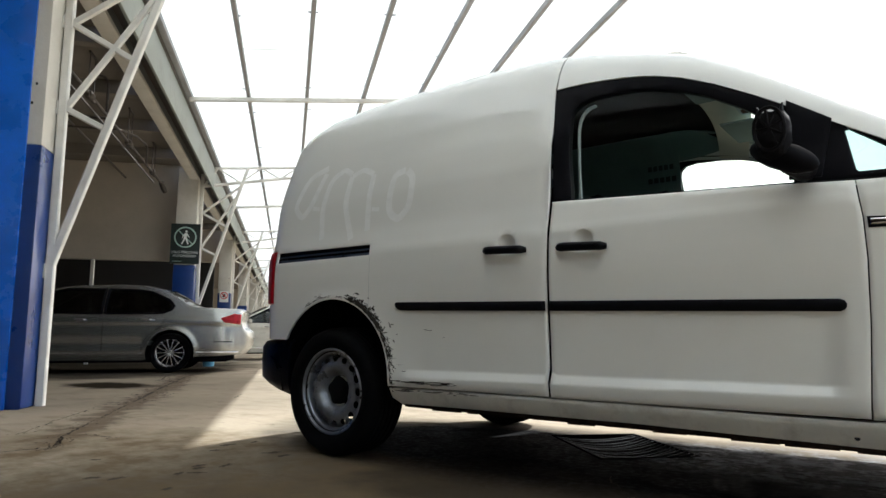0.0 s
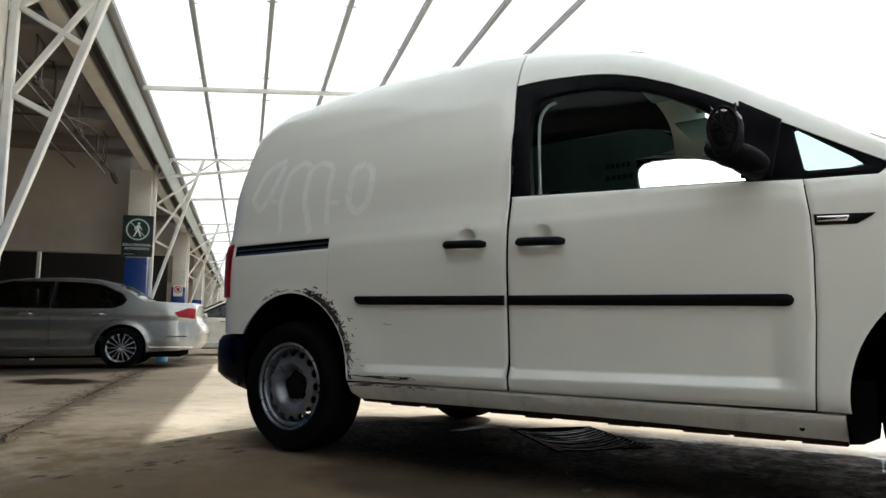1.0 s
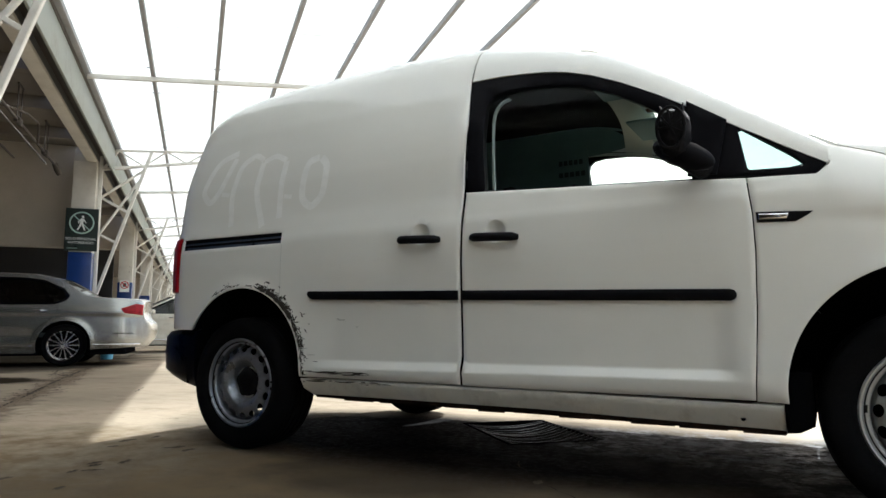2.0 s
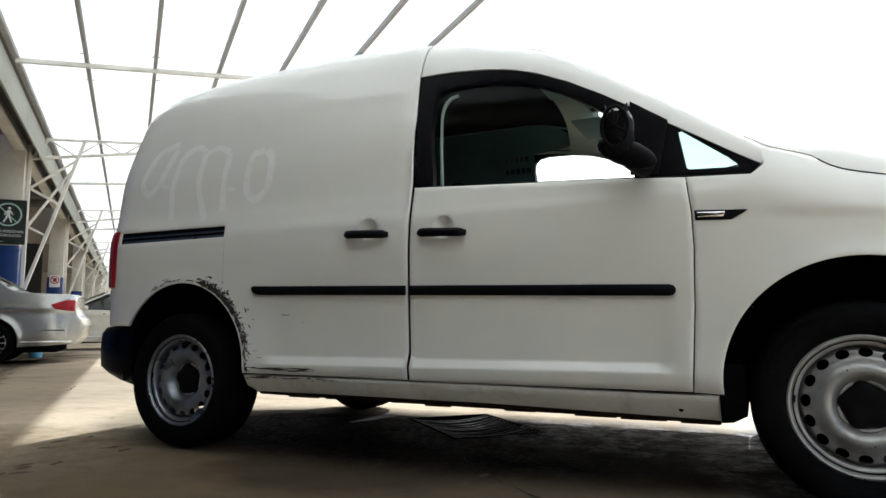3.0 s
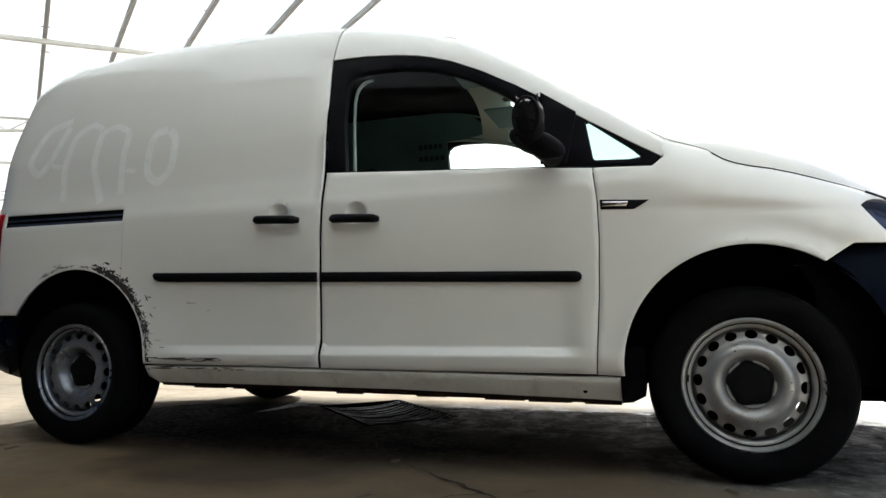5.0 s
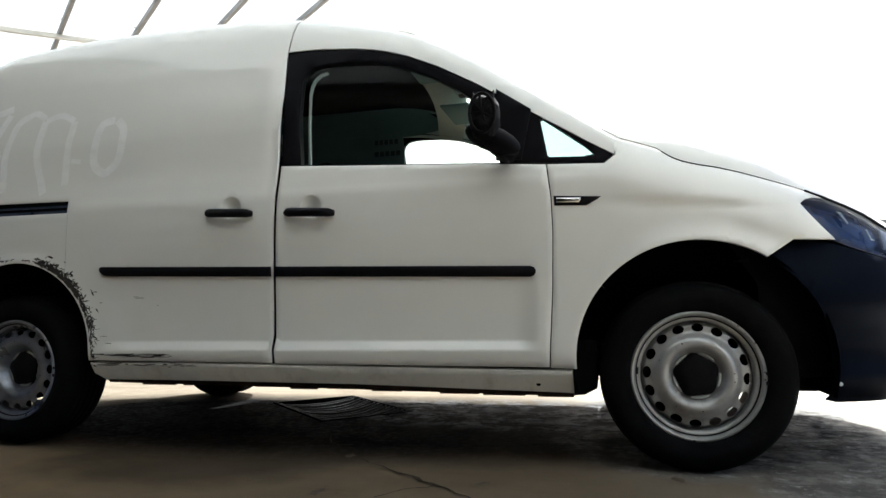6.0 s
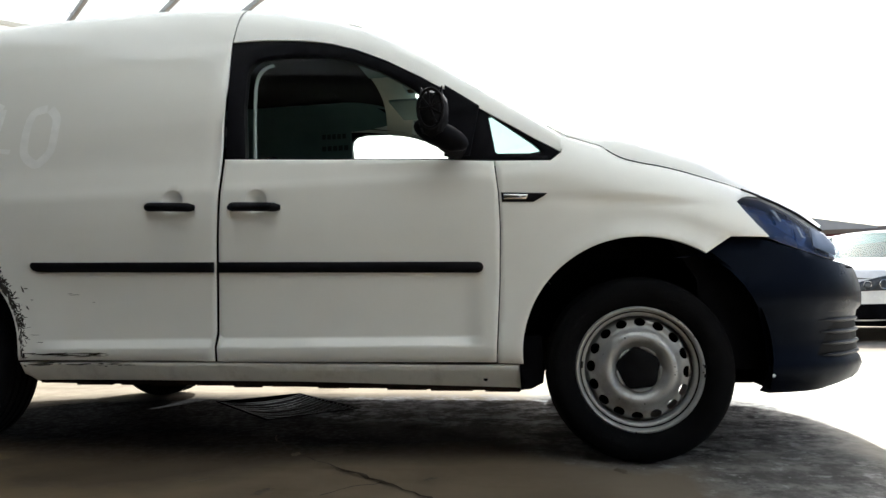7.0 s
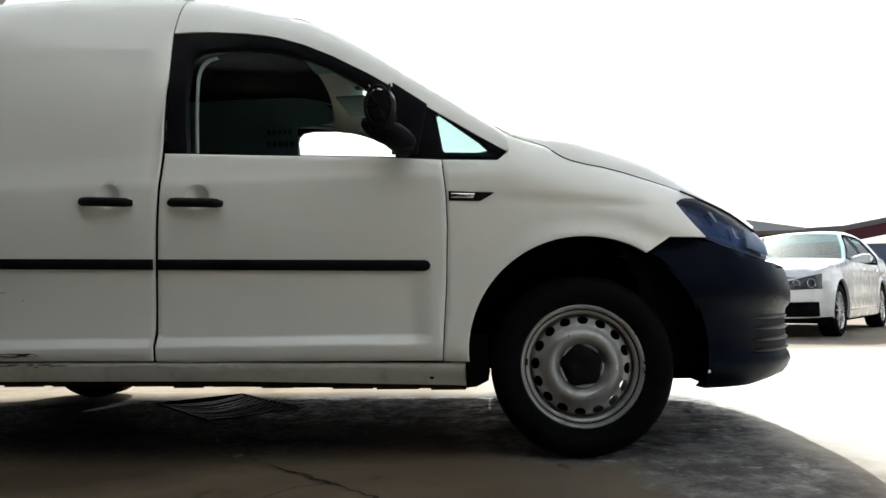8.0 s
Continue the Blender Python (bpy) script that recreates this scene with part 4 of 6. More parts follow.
def build_van():
    van = empty("panel_van", pose(1.34, HALF, 0))
    off = Vector((-1.34, -HALF, 0))

    def add(name, bm, mat, label="", parent=None, sharp=35.0, smooth=True):
        for v in bm.verts:
            v.co += off
        return part(name, bm, mat, parent or van, label, smooth, sharp)

    b_rear = seam(B_SEAM, .344, 1.597, -.0062)
    arch_r = lambda a0, a1, n: circle(.028, .375, .374, a0, a1, n)
    lamp_x = -.425
    tail = lambda z: curve_at(TAIL_X, z) + .010
    # angle at which the rear arch meets the panel joint
    a_low = math.degrees(math.asin((.352 - .375) / .374))
    a_back = 180 - math.degrees(math.asin((.555 - .375) / .374))
    quarter = ([(1.17, 1.602)] + [(x, curve_at(ROOF_EDGE, x) + .004) for x in (.9, .6, .27, .1, -.05, -.2, -.3, -.4, -.48)]
               + [(tail(z), z) for z in (1.5, 1.4, 1.3, 1.2, 1.1, 1.03)] + [(lamp_x, 1.022), (lamp_x, .74)] + [(tail(z), z) for z in (.738, .65, .56)]
               + [(-.45, .558)] + arch_r(a_back, a_low, 40) + [(.46, .351), (.8, .348)] + b_rear[:-1])
    rail_hole = [(-.405, .953), (.262, .950), (.258, 1.001), (-.410, 1.008)]
    cup = lambda cx, cz: circle(cx, cz + .012, .042, 0, 345, 23)
    door = ([(1.203, .342)] + [(2.215 - .002, .335)] + [(x - .002, z) for x, z in DOOR_FRONT[1:]] + [(2.0, 1.043), (1.6, 1.066), (1.212, 1.0885)]
            + seam(B_SEAM, 1.08, .345, .0055))
    cup1, cup2 = (1.018, .921), (1.350, .908)

    def roof_rows(xs, edge, shear):
        rows = []
        for x in xs:
            z0 = edge(x)
            y0 = side_y(x if x < 1.176 else max(x, 1.191), z0)
            zc = curve_at(ROOF_MID, x)
            up = min(.24, (zc - z0) * .9)
            half = []
            for k in range(21):
                t = (k / 20) ** 1.3
                c = ((1 - t) ** 3, 3 * t * (1 - t) ** 2, 3 * t * t * (1 - t), t ** 3)
                half.append((c[0] * y0 + c[1] * (y0 + .40 * up) + c[2] * .297 + c[3] * HALF, c[0] * z0 + c[1] * (z0 + up) + c[2] * zc + c[3] * zc))
            row = []
            for y, z in half + [(FAR - y, z) for y, z in half[:-1]][::-1]:
                w = (y - HALF) / (HALF - y0)
                row.append((x + shear(x) * (1 - w * w), y, z))
            rows.append(row)
        return rows

    cab_end = roof_rows([1.602], lambda x: curve_at(WINDOW_TOP, x) + .006, lambda x: .12)[0]
    cab_end = [p for p in cab_end[:21] if p[1] < .23]
    for side, mir in (("near", None), ("far", FAR)):
        sl = add("side_panel", panel(quarter, side_y, [rail_hole, cup(*cup1)] if not mir else [cup(*cup1)], step=.018, edge_step=.04, thick=.007, roll=.0025, mirror=mir, folds=LEDGE, plain=lambda x, z: z > curve_at(ROOF_EDGE, x) - .006), VAN_WHITE,
                 "white windowless side with sliding door, scraped round the arch")
        add("door_joint", panel([(.269, .67), (.2705, .67), (.2705, .946), (.269, .946)], lambda x, z: side_y(x, z) - .0006, step=.05, thick=.0004, roll=0, mirror=mir), LIGHT_TRIM, parent=sl)
        fd = add("front_door", panel(door, side_y, [cup(*cup2)], step=.015, edge_step=.04, thick=.007, roll=.0025, mirror=mir, folds=LEDGE), VAN_WHITE, "white front door with black moulding")
        for owner, (cx, cz) in ((sl, cup1), (fd, cup2)):
            rows = [[(cx + .043 * r * math.cos(2 * math.pi * k / 24), (side_y(cx, cz) + .003 + .022 * (1 - r * r)), cz + .012 + .043 * r * math.sin(2 * math.pi * k / 24)) for k in range(24)] for r in (.02, .3, .55, .75, .9, 1.0)]
            if mir:
                rows = [[(x, FAR - y, z) for x, y, z in r] for r in rows]
            add("handle_cup", grid(rows, close_v=True), VAN_WHITE, parent=owner)
            pts = []
            L = .096
            for k in range(13):
                t = -1 + 2 * k / 12
                pts.append((cx + L * t, side_y(cx, cz) - .006 - .022 * (1 - t ** 6), cz - .012 - .048 * L * t))
            if mir:
                pts = [(x, FAR - y, z) for x, y, z in pts]
            h = tube(pts, [.011] + [.0165] * 11 + [.011], 12)
            add("door_handle", h, BLACK_PLASTIC, "black plastic pull handle", owner)
        # protective mouldings
        for owner, x0, x1 in ((sl, .440, 1.190), (fd, 1.209, 2.176)):
            za = lambda x: .703 - (x - .44) * .0262
            n = 10
            lo = [(x0 + (x1 - x0) * k / n, za(x0 + (x1 - x0) * k / n) - .0185) for k in range(n + 1)]
            hi = [(x0 + (x1 - x0) * k / n, za(x0 + (x1 - x0) * k / n) + .0185) for k in range(n + 1)]
            if x0 < 1:
                lo[0], hi[0] = (x0 + .034, lo[0][1]), (x0 + .012, hi[0][1])
                hi = [(x0 + .018, za(x0) - .014), (x0 + .006, za(x0) - .005), (x0, za(x0) + .006), (x0 + .003, za(x0) + .015)] + hi
            else:
                lo[-1], hi[-1] = (x1 - .016, lo[-1][1]), (x1 - .016, hi[-1][1])
                lo += [(x1 - .005, za(x1) - .014), (x1 + .001, za(x1) - .006), (x1 + .002, za(x1) + .004), (x1 - .004, za(x1) + .014)]
            add("side_moulding", panel(lo + hi[::-1], lambda x, z: side_y(x, z) - .016, step=.03, thick=.02, roll=.006, mirror=mir), BLACK_PLASTIC, "black rubbing strip", owner)
        # front wing
        arch_f = circle(2.69, .357, .388, 57.2, 184, 34)
        wing = ([(2.217, .333)] + [(x + .002, z) for x, z in DOOR_FRONT[1:]] + [(2.414, 1.018), (2.450, 1.046), (2.453, 1.058), (2.446, 1.066), (2.414, 1.086), (2.410, 1.097), (2.450, 1.118)]
                + [(x, curve_at(FENDER_TOP, x) - .005) for x in (2.50, 2.56, 2.593, 2.615, 2.64, 2.67, 2.72, 2.78, 2.85, 2.93, 3.0, 3.07, 3.12)]
                + [(3.066, .878), (3.042, .872), (3.020, .856), (3.04, .822), (3.072, .778), (3.110, .734), (2.984, .737)] + arch_f[0:1] + arch_f[1:])
        add("front_wing", panel(wing, side_y, step=.014, roll=.0025, mirror=mir), VAN_WHITE, "white front wing over the wheel")
        sill = [(.404, .344), (.8, .3415), (1.5, .3345), (2.288, .324), (2.290, .234), (1.5, .247), (.8, .257), (.46, .262), (.408, .30)]
        add("sill", panel(sill, side_y, step=.02, thick=.05, mirror=mir), SILL_WHITE, "dusty white sill below the doors")
        # window frame, glass and quarter light
        wl = lambda x: 1.0885 - (x - 1.208) * .0567
        outer = ([(1.212, 1.0905), (1.199, 1.3), (1.176, 1.57)] + [(x, z + .018) for x, z in WINDOW_TOP[1:-1]] + [(2.30, 1.152), (2.445, 1.056), (2.412, 1.0225), (2.229, 1.0335), (1.8, 1.0575)])
        pane = [(1.292, wl(1.292) + .004), (1.268, 1.3), (1.262, 1.445), (1.272, 1.477), (1.30, 1.499), (1.36, 1.508), (1.46, 1.505), (1.56, 1.492), (1.63, 1.475), (1.70, 1.450), (1.79, 1.408), (1.90, 1.338), (1.97, 1.285), (2.02, 1.245), (2.058, wl(2.058) + .005)]
        if mir:
            pane = [(x - (.045 if x < 1.4 else .01), z + (.055 if z > 1.35 else 0)) for x, z in pane]
        light = [(2.200, 1.196), (2.21, 1.198), (2.350, 1.092), (2.383, 1.060), (2.380, 1.050), (2.232, 1.054), (2.224, 1.062)]
        inset = lambda x, z: side_y(max(1.191, min(x, 2.24)), z) + .006 + max(0, (x - 2.24)) * .10
        wf = add("window_frame", panel(outer, inset, [pane, light], step=.05, thick=.03, mirror=mir), FRAME_BLACK, "black window surround and pillar cover")
        add("window_glass", panel([(x, z) for x, z in shrunk(pane, -.008)], lambda x, z: inset(x, z) + .014, step=.06, thick=0, roll=0, mirror=mir), GLASS, "clear door window", wf)
        add("quarter_light", panel([(x, z) for x, z in shrunk(light, -.006)], lambda x, z: inset(x, z) + .012, step=.06, thick=0, roll=0, mirror=mir), QUARTER_GLASS, "small triangular window", wf)
        strip = [(1.312, wl(1.312)), (1.300, 1.25), (1.288, 1.39), (1.290, 1.43), (1.300, 1.458), (1.320, 1.478), (1.350, 1.486)]
        strip += [(x + .008, z - .008) for x, z in strip[::-1]]
        strip[-1] = (1.322, strip[-1][1] + .008)
        if mir is None:
            add("window_guide", panel(strip, lambda x, z: inset(x, z) + .026, step=.05, thick=.012, roll=.001, mirror=mir), LIGHT_TRIM, "pale grey window channel", wf)
        # pillar between window and windscreen
        rows, shift = [], None
        for xx, yp, zp in ((1.602, .205, 1.652), (1.70, .203, 1.624), (1.82, .198, 1.565), (1.95, .19, 1.491), (2.08, .178, 1.404), (2.25, .155, 1.284), (2.36, .135, 1.200), (2.45, .118, 1.130)):
            zw = curve_at(WINDOW_TOP, xx) + .006
            if xx > 2.40:
                zw = 1.052
            a, b = Vector((xx, inset(xx, zw) - .004, zw)), Vector((xx, yp, zp))
            row = []
            for k in range(9):
                t = k / 8
                p = a.lerp(b, t)
                bul = .022 * math.sin(math.pi * t)
                row.append(Vector((p.x, p.y - bul * .75, p.z + bul * .55)))
            row.append(Vector((xx + .004, yp + .025, zp - .004)))
            if shift is None:
                k_at = np.linspace(0, len(cab_end) - 1, 10)
                shift = [Vector([float(np.interp(q, range(len(cab_end)), [c[i] for c in cab_end])) for i in range(3)]) - p for q, p in zip(k_at, row)]
            blend = max(0.0, 1 - (xx - 1.602) / .36) ** 1.5
            row = [p + d * blend for p, d in zip(row, shift)]
            rows.append(row)
        if mir:
            rows = [[(p.x, FAR - p.y, p.z) for p in r] for r in rows]
        add("windscreen_pillar", thicken(grid(rows), .012), VAN_WHITE, "white windscreen pillar")
        # dark shell behind the joints
        shell = ([(.24, .80), (.24, 1.60), (1.15, 1.60), (1.19, 1.10), (2.40, 1.0), (2.26, .9), (2.26, .36), (.46, .36), (.40, .60)])
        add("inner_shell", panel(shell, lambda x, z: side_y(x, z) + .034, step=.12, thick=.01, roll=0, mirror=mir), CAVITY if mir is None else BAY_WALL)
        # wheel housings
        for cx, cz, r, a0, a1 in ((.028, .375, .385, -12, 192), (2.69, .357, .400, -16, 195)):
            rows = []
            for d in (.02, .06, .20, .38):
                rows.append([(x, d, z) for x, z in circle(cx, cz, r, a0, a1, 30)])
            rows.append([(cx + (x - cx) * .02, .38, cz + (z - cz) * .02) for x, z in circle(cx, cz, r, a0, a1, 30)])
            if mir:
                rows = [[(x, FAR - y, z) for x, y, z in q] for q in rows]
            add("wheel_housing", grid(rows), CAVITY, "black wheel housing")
        # repeater on the wing
        rep = [(2.244, .911), (2.400, .902), (2.388, .893), (2.352, .8735), (2.246, .878)]
        rp = add("side_repeater", panel(rep, lambda x, z: side_y(x, z) - .005, step=.03, thick=.012, roll=.002, mirror=mir), BLACK_PLASTIC, "black trim round a small repeater lamp")
        add("lens", panel([(2.252, .904), (2.335, .900), (2.328, .884), (2.252, .886)], lambda x, z: side_y(x, z) - .008, step=.03, thick=.006, roll=.002, mirror=mir), CHROME, "bright clear repeater lens", rp)
        # tail lamp round the corner
        tl = [(lamp_x - .003, 1.018), (lamp_x - .003, .744)] + [(tail(z) - .006, z) for z in (.744, .85, .95, 1.018)]
        add("tail_lamp", panel(tl, lambda x, z: side_y(x, z) - .012, step=.03, thick=.03, mirror=mir), RED_LENS, "red tail lamp at the corner")
        # headlamp, wrapped over the wing
        hl = [(3.020, .856), (3.042, .872), (3.066, .880), (3.12, .876), (3.19, .848), (3.26, .812), (3.325, .772), (3.366, .735), (3.390, .695), (3.395, .664), (3.35, .668), (3.25, .692), (3.17, .716), (3.118, .738), (3.076, .782)]
        lampy = lambda x, z: side_y(x, z) + .004
        lp = add("headlamp", panel(hl, lambda x, z: lampy(x, z) + .05, step=.035, thick=.03, roll=.002, mirror=mir), LAMP_DARK, "dark blue-tinted headlamp")
        add("lens", panel(hl, lampy, step=.03, thick=.008, roll=.004, mirror=mir), CLEAR, "clear headlamp lens", lp)
        for poly in ([(3.150, .835), (3.166, .831), (3.178, .793), (3.174, .791)], [(3.236, .775), (3.244, .773), (3.250, .742), (3.262, .738), (3.260, .734), (3.244, .738)]):
            add("reflector", panel(poly, lambda x, z: lampy(x, z) + .03, step=.03, thick=.006, roll=.001, mirror=mir), LIGHT_TRIM, "pale lamp reflector", lp)

        # added pale sheet that paints the lens's bright reflection
        add("reflector", panel([(3.285, .705), (3.388, .678), (3.393, .715), (3.362, .760), (3.30, .778)], lambda x, z: lampy(x, z) + .022, step=.02, thick=.01, roll=.004, mirror=mir), LENS_GLARE, "added pale sheet standing in for the lens's bright reflection", lp)

    # sliding-door rail
    for d, z, hgt, mat, nm in ((.030, .98, .07, BLACK_PLASTIC, "slide_rail"), (.014, .963, .012, RAIL_HIGHLIGHT, "rail_track"), (.016, .986, .007, RAIL_HIGHLIGHT, "rail_track")):
        rail = bmesh.new()
        rows = []
        for k in range(13):
            x = -.45 + .722 * k / 12
            yy = side_y(x, .98) + d
            zz = z - (x + .45) * .006
            rows.append([(x, yy, zz - hgt / 2), (x, yy, zz + hgt / 2), (x, yy + .008, zz + hgt / 2), (x, yy + .008, zz - hgt / 2)])
        grid(rows, close_v=True, bm=rail)
        add(nm, rail, mat, "black sliding-door rail in a slot" if nm == "slide_rail" else "rail track with a bluish highlight in its colour")

    # roofs
    xs = [-.545, -.52, -.48, -.43, -.36, -.28] + [-.2 + .105 * k for k in range(14)]
    add("roof", thicken(grid(roof_rows([x for x in xs if x < 1.16] + [1.172], lambda x: curve_at(ROOF_EDGE, x), lambda x: -.09 * max(0, min(1, (-x - .2) / .35)))), .012), VAN_WHITE, "white load-bay roof", sharp=50)
    cab = [1.181, 1.25, 1.32, 1.40, 1.48, 1.55, 1.602]
    add("cab_roof", thicken(grid(roof_rows(cab, lambda x: curve_at(WINDOW_TOP, x) + .006, lambda x: .12 * max(0, min(1, (x - 1.2) / .4)))), .012), VAN_WHITE, "white cab roof", sharp=50)
    # added dark backing that stops light leaking through the roof joint
    bow = roof_rows([1.13, 1.172], lambda x: curve_at(ROOF_EDGE, x) - .03, lambda x: 0)
    bow.append([(1.215, y, z) for _, y, z in bow[1]])
    add("joint_backing", thicken(grid([[(x, HALF + (y - HALF) * .975, z - .022) for x, y, z in r] for r in bow]), .004), CAVITY, "added dark backing that stops light at the roof joint")
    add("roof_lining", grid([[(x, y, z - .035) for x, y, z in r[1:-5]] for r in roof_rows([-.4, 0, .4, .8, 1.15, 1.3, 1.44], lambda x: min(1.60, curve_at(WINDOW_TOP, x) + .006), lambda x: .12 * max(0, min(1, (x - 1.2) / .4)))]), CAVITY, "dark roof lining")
    add("headliner", grid([[(x, y, z - .06) for x, y, z in r[4:-4]] for r in roof_rows([1.44, 1.50, 1.55, 1.585], lambda x: curve_at(WINDOW_TOP, x) + .004, lambda x: .12 * max(0, min(1, (x - 1.2) / .4)))]), HEADLINER, "beige cab headliner")

    # windscreen, from the roof's front edge down to the cowl
    front = roof_rows([1.602], lambda x: curve_at(WINDOW_TOP, x) + .006, lambda x: .12)[0]
    rows = []
    for i in range(9):
        t = i / 8
        row = []
        for k in range(25):
            w = -1 + k / 12
            yt = HALF + w * (HALF - .205)
            top = Vector((1.605 + .12 * (1 - w * w), yt, float(np.interp(yt, [p[1] for p in front], [p[2] for p in front])) - .014))
            low = Vector((2.452 + .22 * (1 - w * w), HALF + w * (HALF - .135), 1.12 + .03 * (1 - w ** 4)))
            p = top.lerp(low, t)
            bul = .03 * math.sin(math.pi * t) * (1 - w ** 6)
            row.append((p.x + bul * .5, p.y, p.z + bul * .85))
        rows.append(row)
    add("windscreen", grid(rows), GLASS, "clear bowed windscreen")
    # bonnet
    rows = []
    for s in range(36):
        s /= 35
        xe = 2.468 + (3.335 - 2.468) * s
        row = []
        for k in range(49):
            w = math.sin(math.pi / 2 * (-1 + k / 24))
            xr_, xf = 2.468 + .22 * (1 - w * w), 3.335 + .13 * (1 - abs(w) ** 2.6)
            edge = curve_at(FENDER_TOP, xe)
            y0 = side_y(xe, edge - .004) + .004
            rise = curve_at(BONNET_RISE, xe) * (1 - math.exp(-(1 - abs(w)) * (HALF - y0) / .055)) + .02 * (1 - w * w) * (1 - .75 * s ** 4)
            row.append((xr_ + (xf - xr_) * s, HALF + w * (HALF - y0), edge + rise - .02 * s ** 6))
        rows.append(row)
    add("bonnet", thicken(grid(rows), .012), VAN_WHITE, "white bonnet", sharp=50)
    for mir in (False, True):
        lip = []
        for k in range(13):
            x = 3.05 + .285 * k / 12
            z = curve_at(FENDER_TOP, x) - .004 - .02 * ((x - 2.468) / .867) ** 6
            y = side_y(x, z) - .001
            lip.append((x, FAR - y if mir else y, z))
        add("bonnet_seal", tube(lip, .0045, 8), BLACK_PLASTIC, "black seal under the bonnet edge")
        gap = []
        for k in range(25):
            x = 2.606 + .40 * k / 24
            z = curve_at(FENDER_TOP, x) - .003
            y = side_y(x, z) - .0005
            gap.append((x, FAR - y if mir else y, z))
        add("bonnet_joint", tube(gap, [.0017 - .0011 * max(0, k - 8) / 16 for k in range(25)], 6), BLACK_PLASTIC, "thin dark joint along the bonnet")
        add("wing_corner", panel([(2.405, 1.022), (2.455, 1.040), (2.475, 1.085), (2.470, 1.125), (2.40, 1.165), (2.38, 1.10)], lambda x, z: side_y(min(x, 2.24), z) + .035 + max(0, x - 2.24) * .10, step=.03, thick=.05, mirror=FAR if mir else None), VAN_WHITE)
    cowl = []
    for t in (0, 1):
        cowl.append([(2.455 + .22 * (1 - w * w) + t * .03, HALF + w * (HALF - .14), 1.115 - .012 * t) for w in (-1 + k / 12 for k in range(25))])
    add("cowl", thicken(grid(cowl), .02), BLACK_PLASTIC, "black cowl under the windscreen")
    for sx in (.35, .95):
        add("wiper", tube([(2.60, sx, 1.135), (2.54, sx + .25, 1.185), (2.50, sx + .55, 1.21)], .008, 6), BLACK_PLASTIC)

    # front bumper round the nose
    nose = [(3.48, .35), (3.515, .46), (3.54, .60), (3.555, .75), (3.56, HALF)]
    start = lambda z: 2.69 + math.sqrt(max(.01, .390 ** 2 - (z - .357) ** 2))

    def nose_curve(z, n=34):
        x0 = start(z)
        near = [(x0 + (3.48 - x0) * (k / 16), curve_at(PLAN, x0 + (3.48 - x0) * (k / 16)) + .004) for k in range(17)]
        near += nose[1:]
        far = [(x, FAR - y) for x, y in near[:-1]][::-1]
        return near + far

    def nose_inset(z):
        return curve_at([(.21, .085), (.235, .045), (.26, .012), (.30, -.004), (.325, .002), (.345, .016), (.48, .008), (.505, -.012), (.56, -.016), (.63, .002), (.68, .028), (.74, .055)], z)

    def bumper_top(x):
        return curve_at([(2.86, .672), (2.90, .684), (2.984, .731), (3.11, .728), (3.20, .70), (3.35, .655), (3.48, .640), (3.56, .64)], x)

    rows = []
    base_zs = [.215, .235, .255, .28, .30, .325, .345, .40, .45, .485, .505, .54, .58, .62, .66, .70, .731]
    for z in base_zs:
        row = []
        for x, y in nose_curve(z):
            zz = min(z, bumper_top(x))
            low = curve_at([(3.05, .240), (3.10, .226), (3.30, .228), (3.45, .265), (3.56, .28)], x)
            zz = max(zz, low) if z < .30 else zz
            k = nose_inset(zz)
            sxn = 0.0 if x < 3.0 else min(1, (x - 3.0) / .4)
            row.append((x - k * sxn, y + (k if y < HALF else -k) * (1 - .7 * sxn) * (1 if abs(y - HALF) > .3 else 0), zz))
        rows.append(row)
    bmp = add("front_bumper", grid(rows), BUMPER_PLASTIC, "unpainted dark plastic front bumper", sharp=60)
    for z in (.345, .382, .420, .458, .490):
        pts = [(x - .010, y + .001 if y < HALF else y - .001, z) for x, y in nose_curve(z) if x > 3.265]
        pts = [p for p in pts if p[1] < .62]
        add("air_slat", tube(pts, [.001, .004] + [.0075] * (len(pts) - 2), 8), SLAT_PLASTIC, "black air-inlet slat", bmp)
    ins = [[(3.262 + .0248 * k - .010, curve_at(PLAN, 3.262 + .0248 * k) + .003 + .010 * max(0, 1 - k / 4), z) for k in range(11)] for z in (.345, .42, .485)]
    add("inlet", grid(ins), INLET_GREY, "dull dark inlet behind the slats", bmp)
    add("bumper_clip", lathe([(.0001, .0), (.005, .001), (.006, .004)], 12, (3.092, .032, .288)), SIGN_WHITE, "small white clip", bmp)
    # black sheet added for the shade under the bonnet's front edge
    lip_rows = []
    for t in (.80, .88, .95, 1.0):
        row = []
        for k in range(33):
            w = -1 + k / 16
            xe = 2.468 + .867 * t
            edge = curve_at(FENDER_TOP, xe)
            y0 = side_y(xe, edge - .004) + .012
            xr_, xf = 2.468 + .22 * (1 - w * w), 3.338 + .13 * (1 - abs(w) ** 2.6)
            row.append((xr_ + (xf - xr_) * t, HALF + w * (HALF - y0), edge - .020 - .02 * t ** 6))
        lip_rows.append(row)
    add("bonnet_under_shade", thicken(grid(lip_rows), .004), BLACK_PLASTIC, "black sheet standing in for the shade under the bonnet edge")
    # unseen black core and shelf, added to stop sun leaking through the nose
    core = []
    for z in (.30, .45, .60, .70, .76):
        core.append([(min(x, 3.50) - .075 - .10 * max(0, (z - .6) / .16), y + (.07 if y < HALF else -.07) * min(1, abs(y - HALF) / .3), min(z, curve_at(FENDER_TOP, x) - .06)) for x, y in nose_curve(.64)])
    core = grid(core)
    core.verts.ensure_lookup_table()
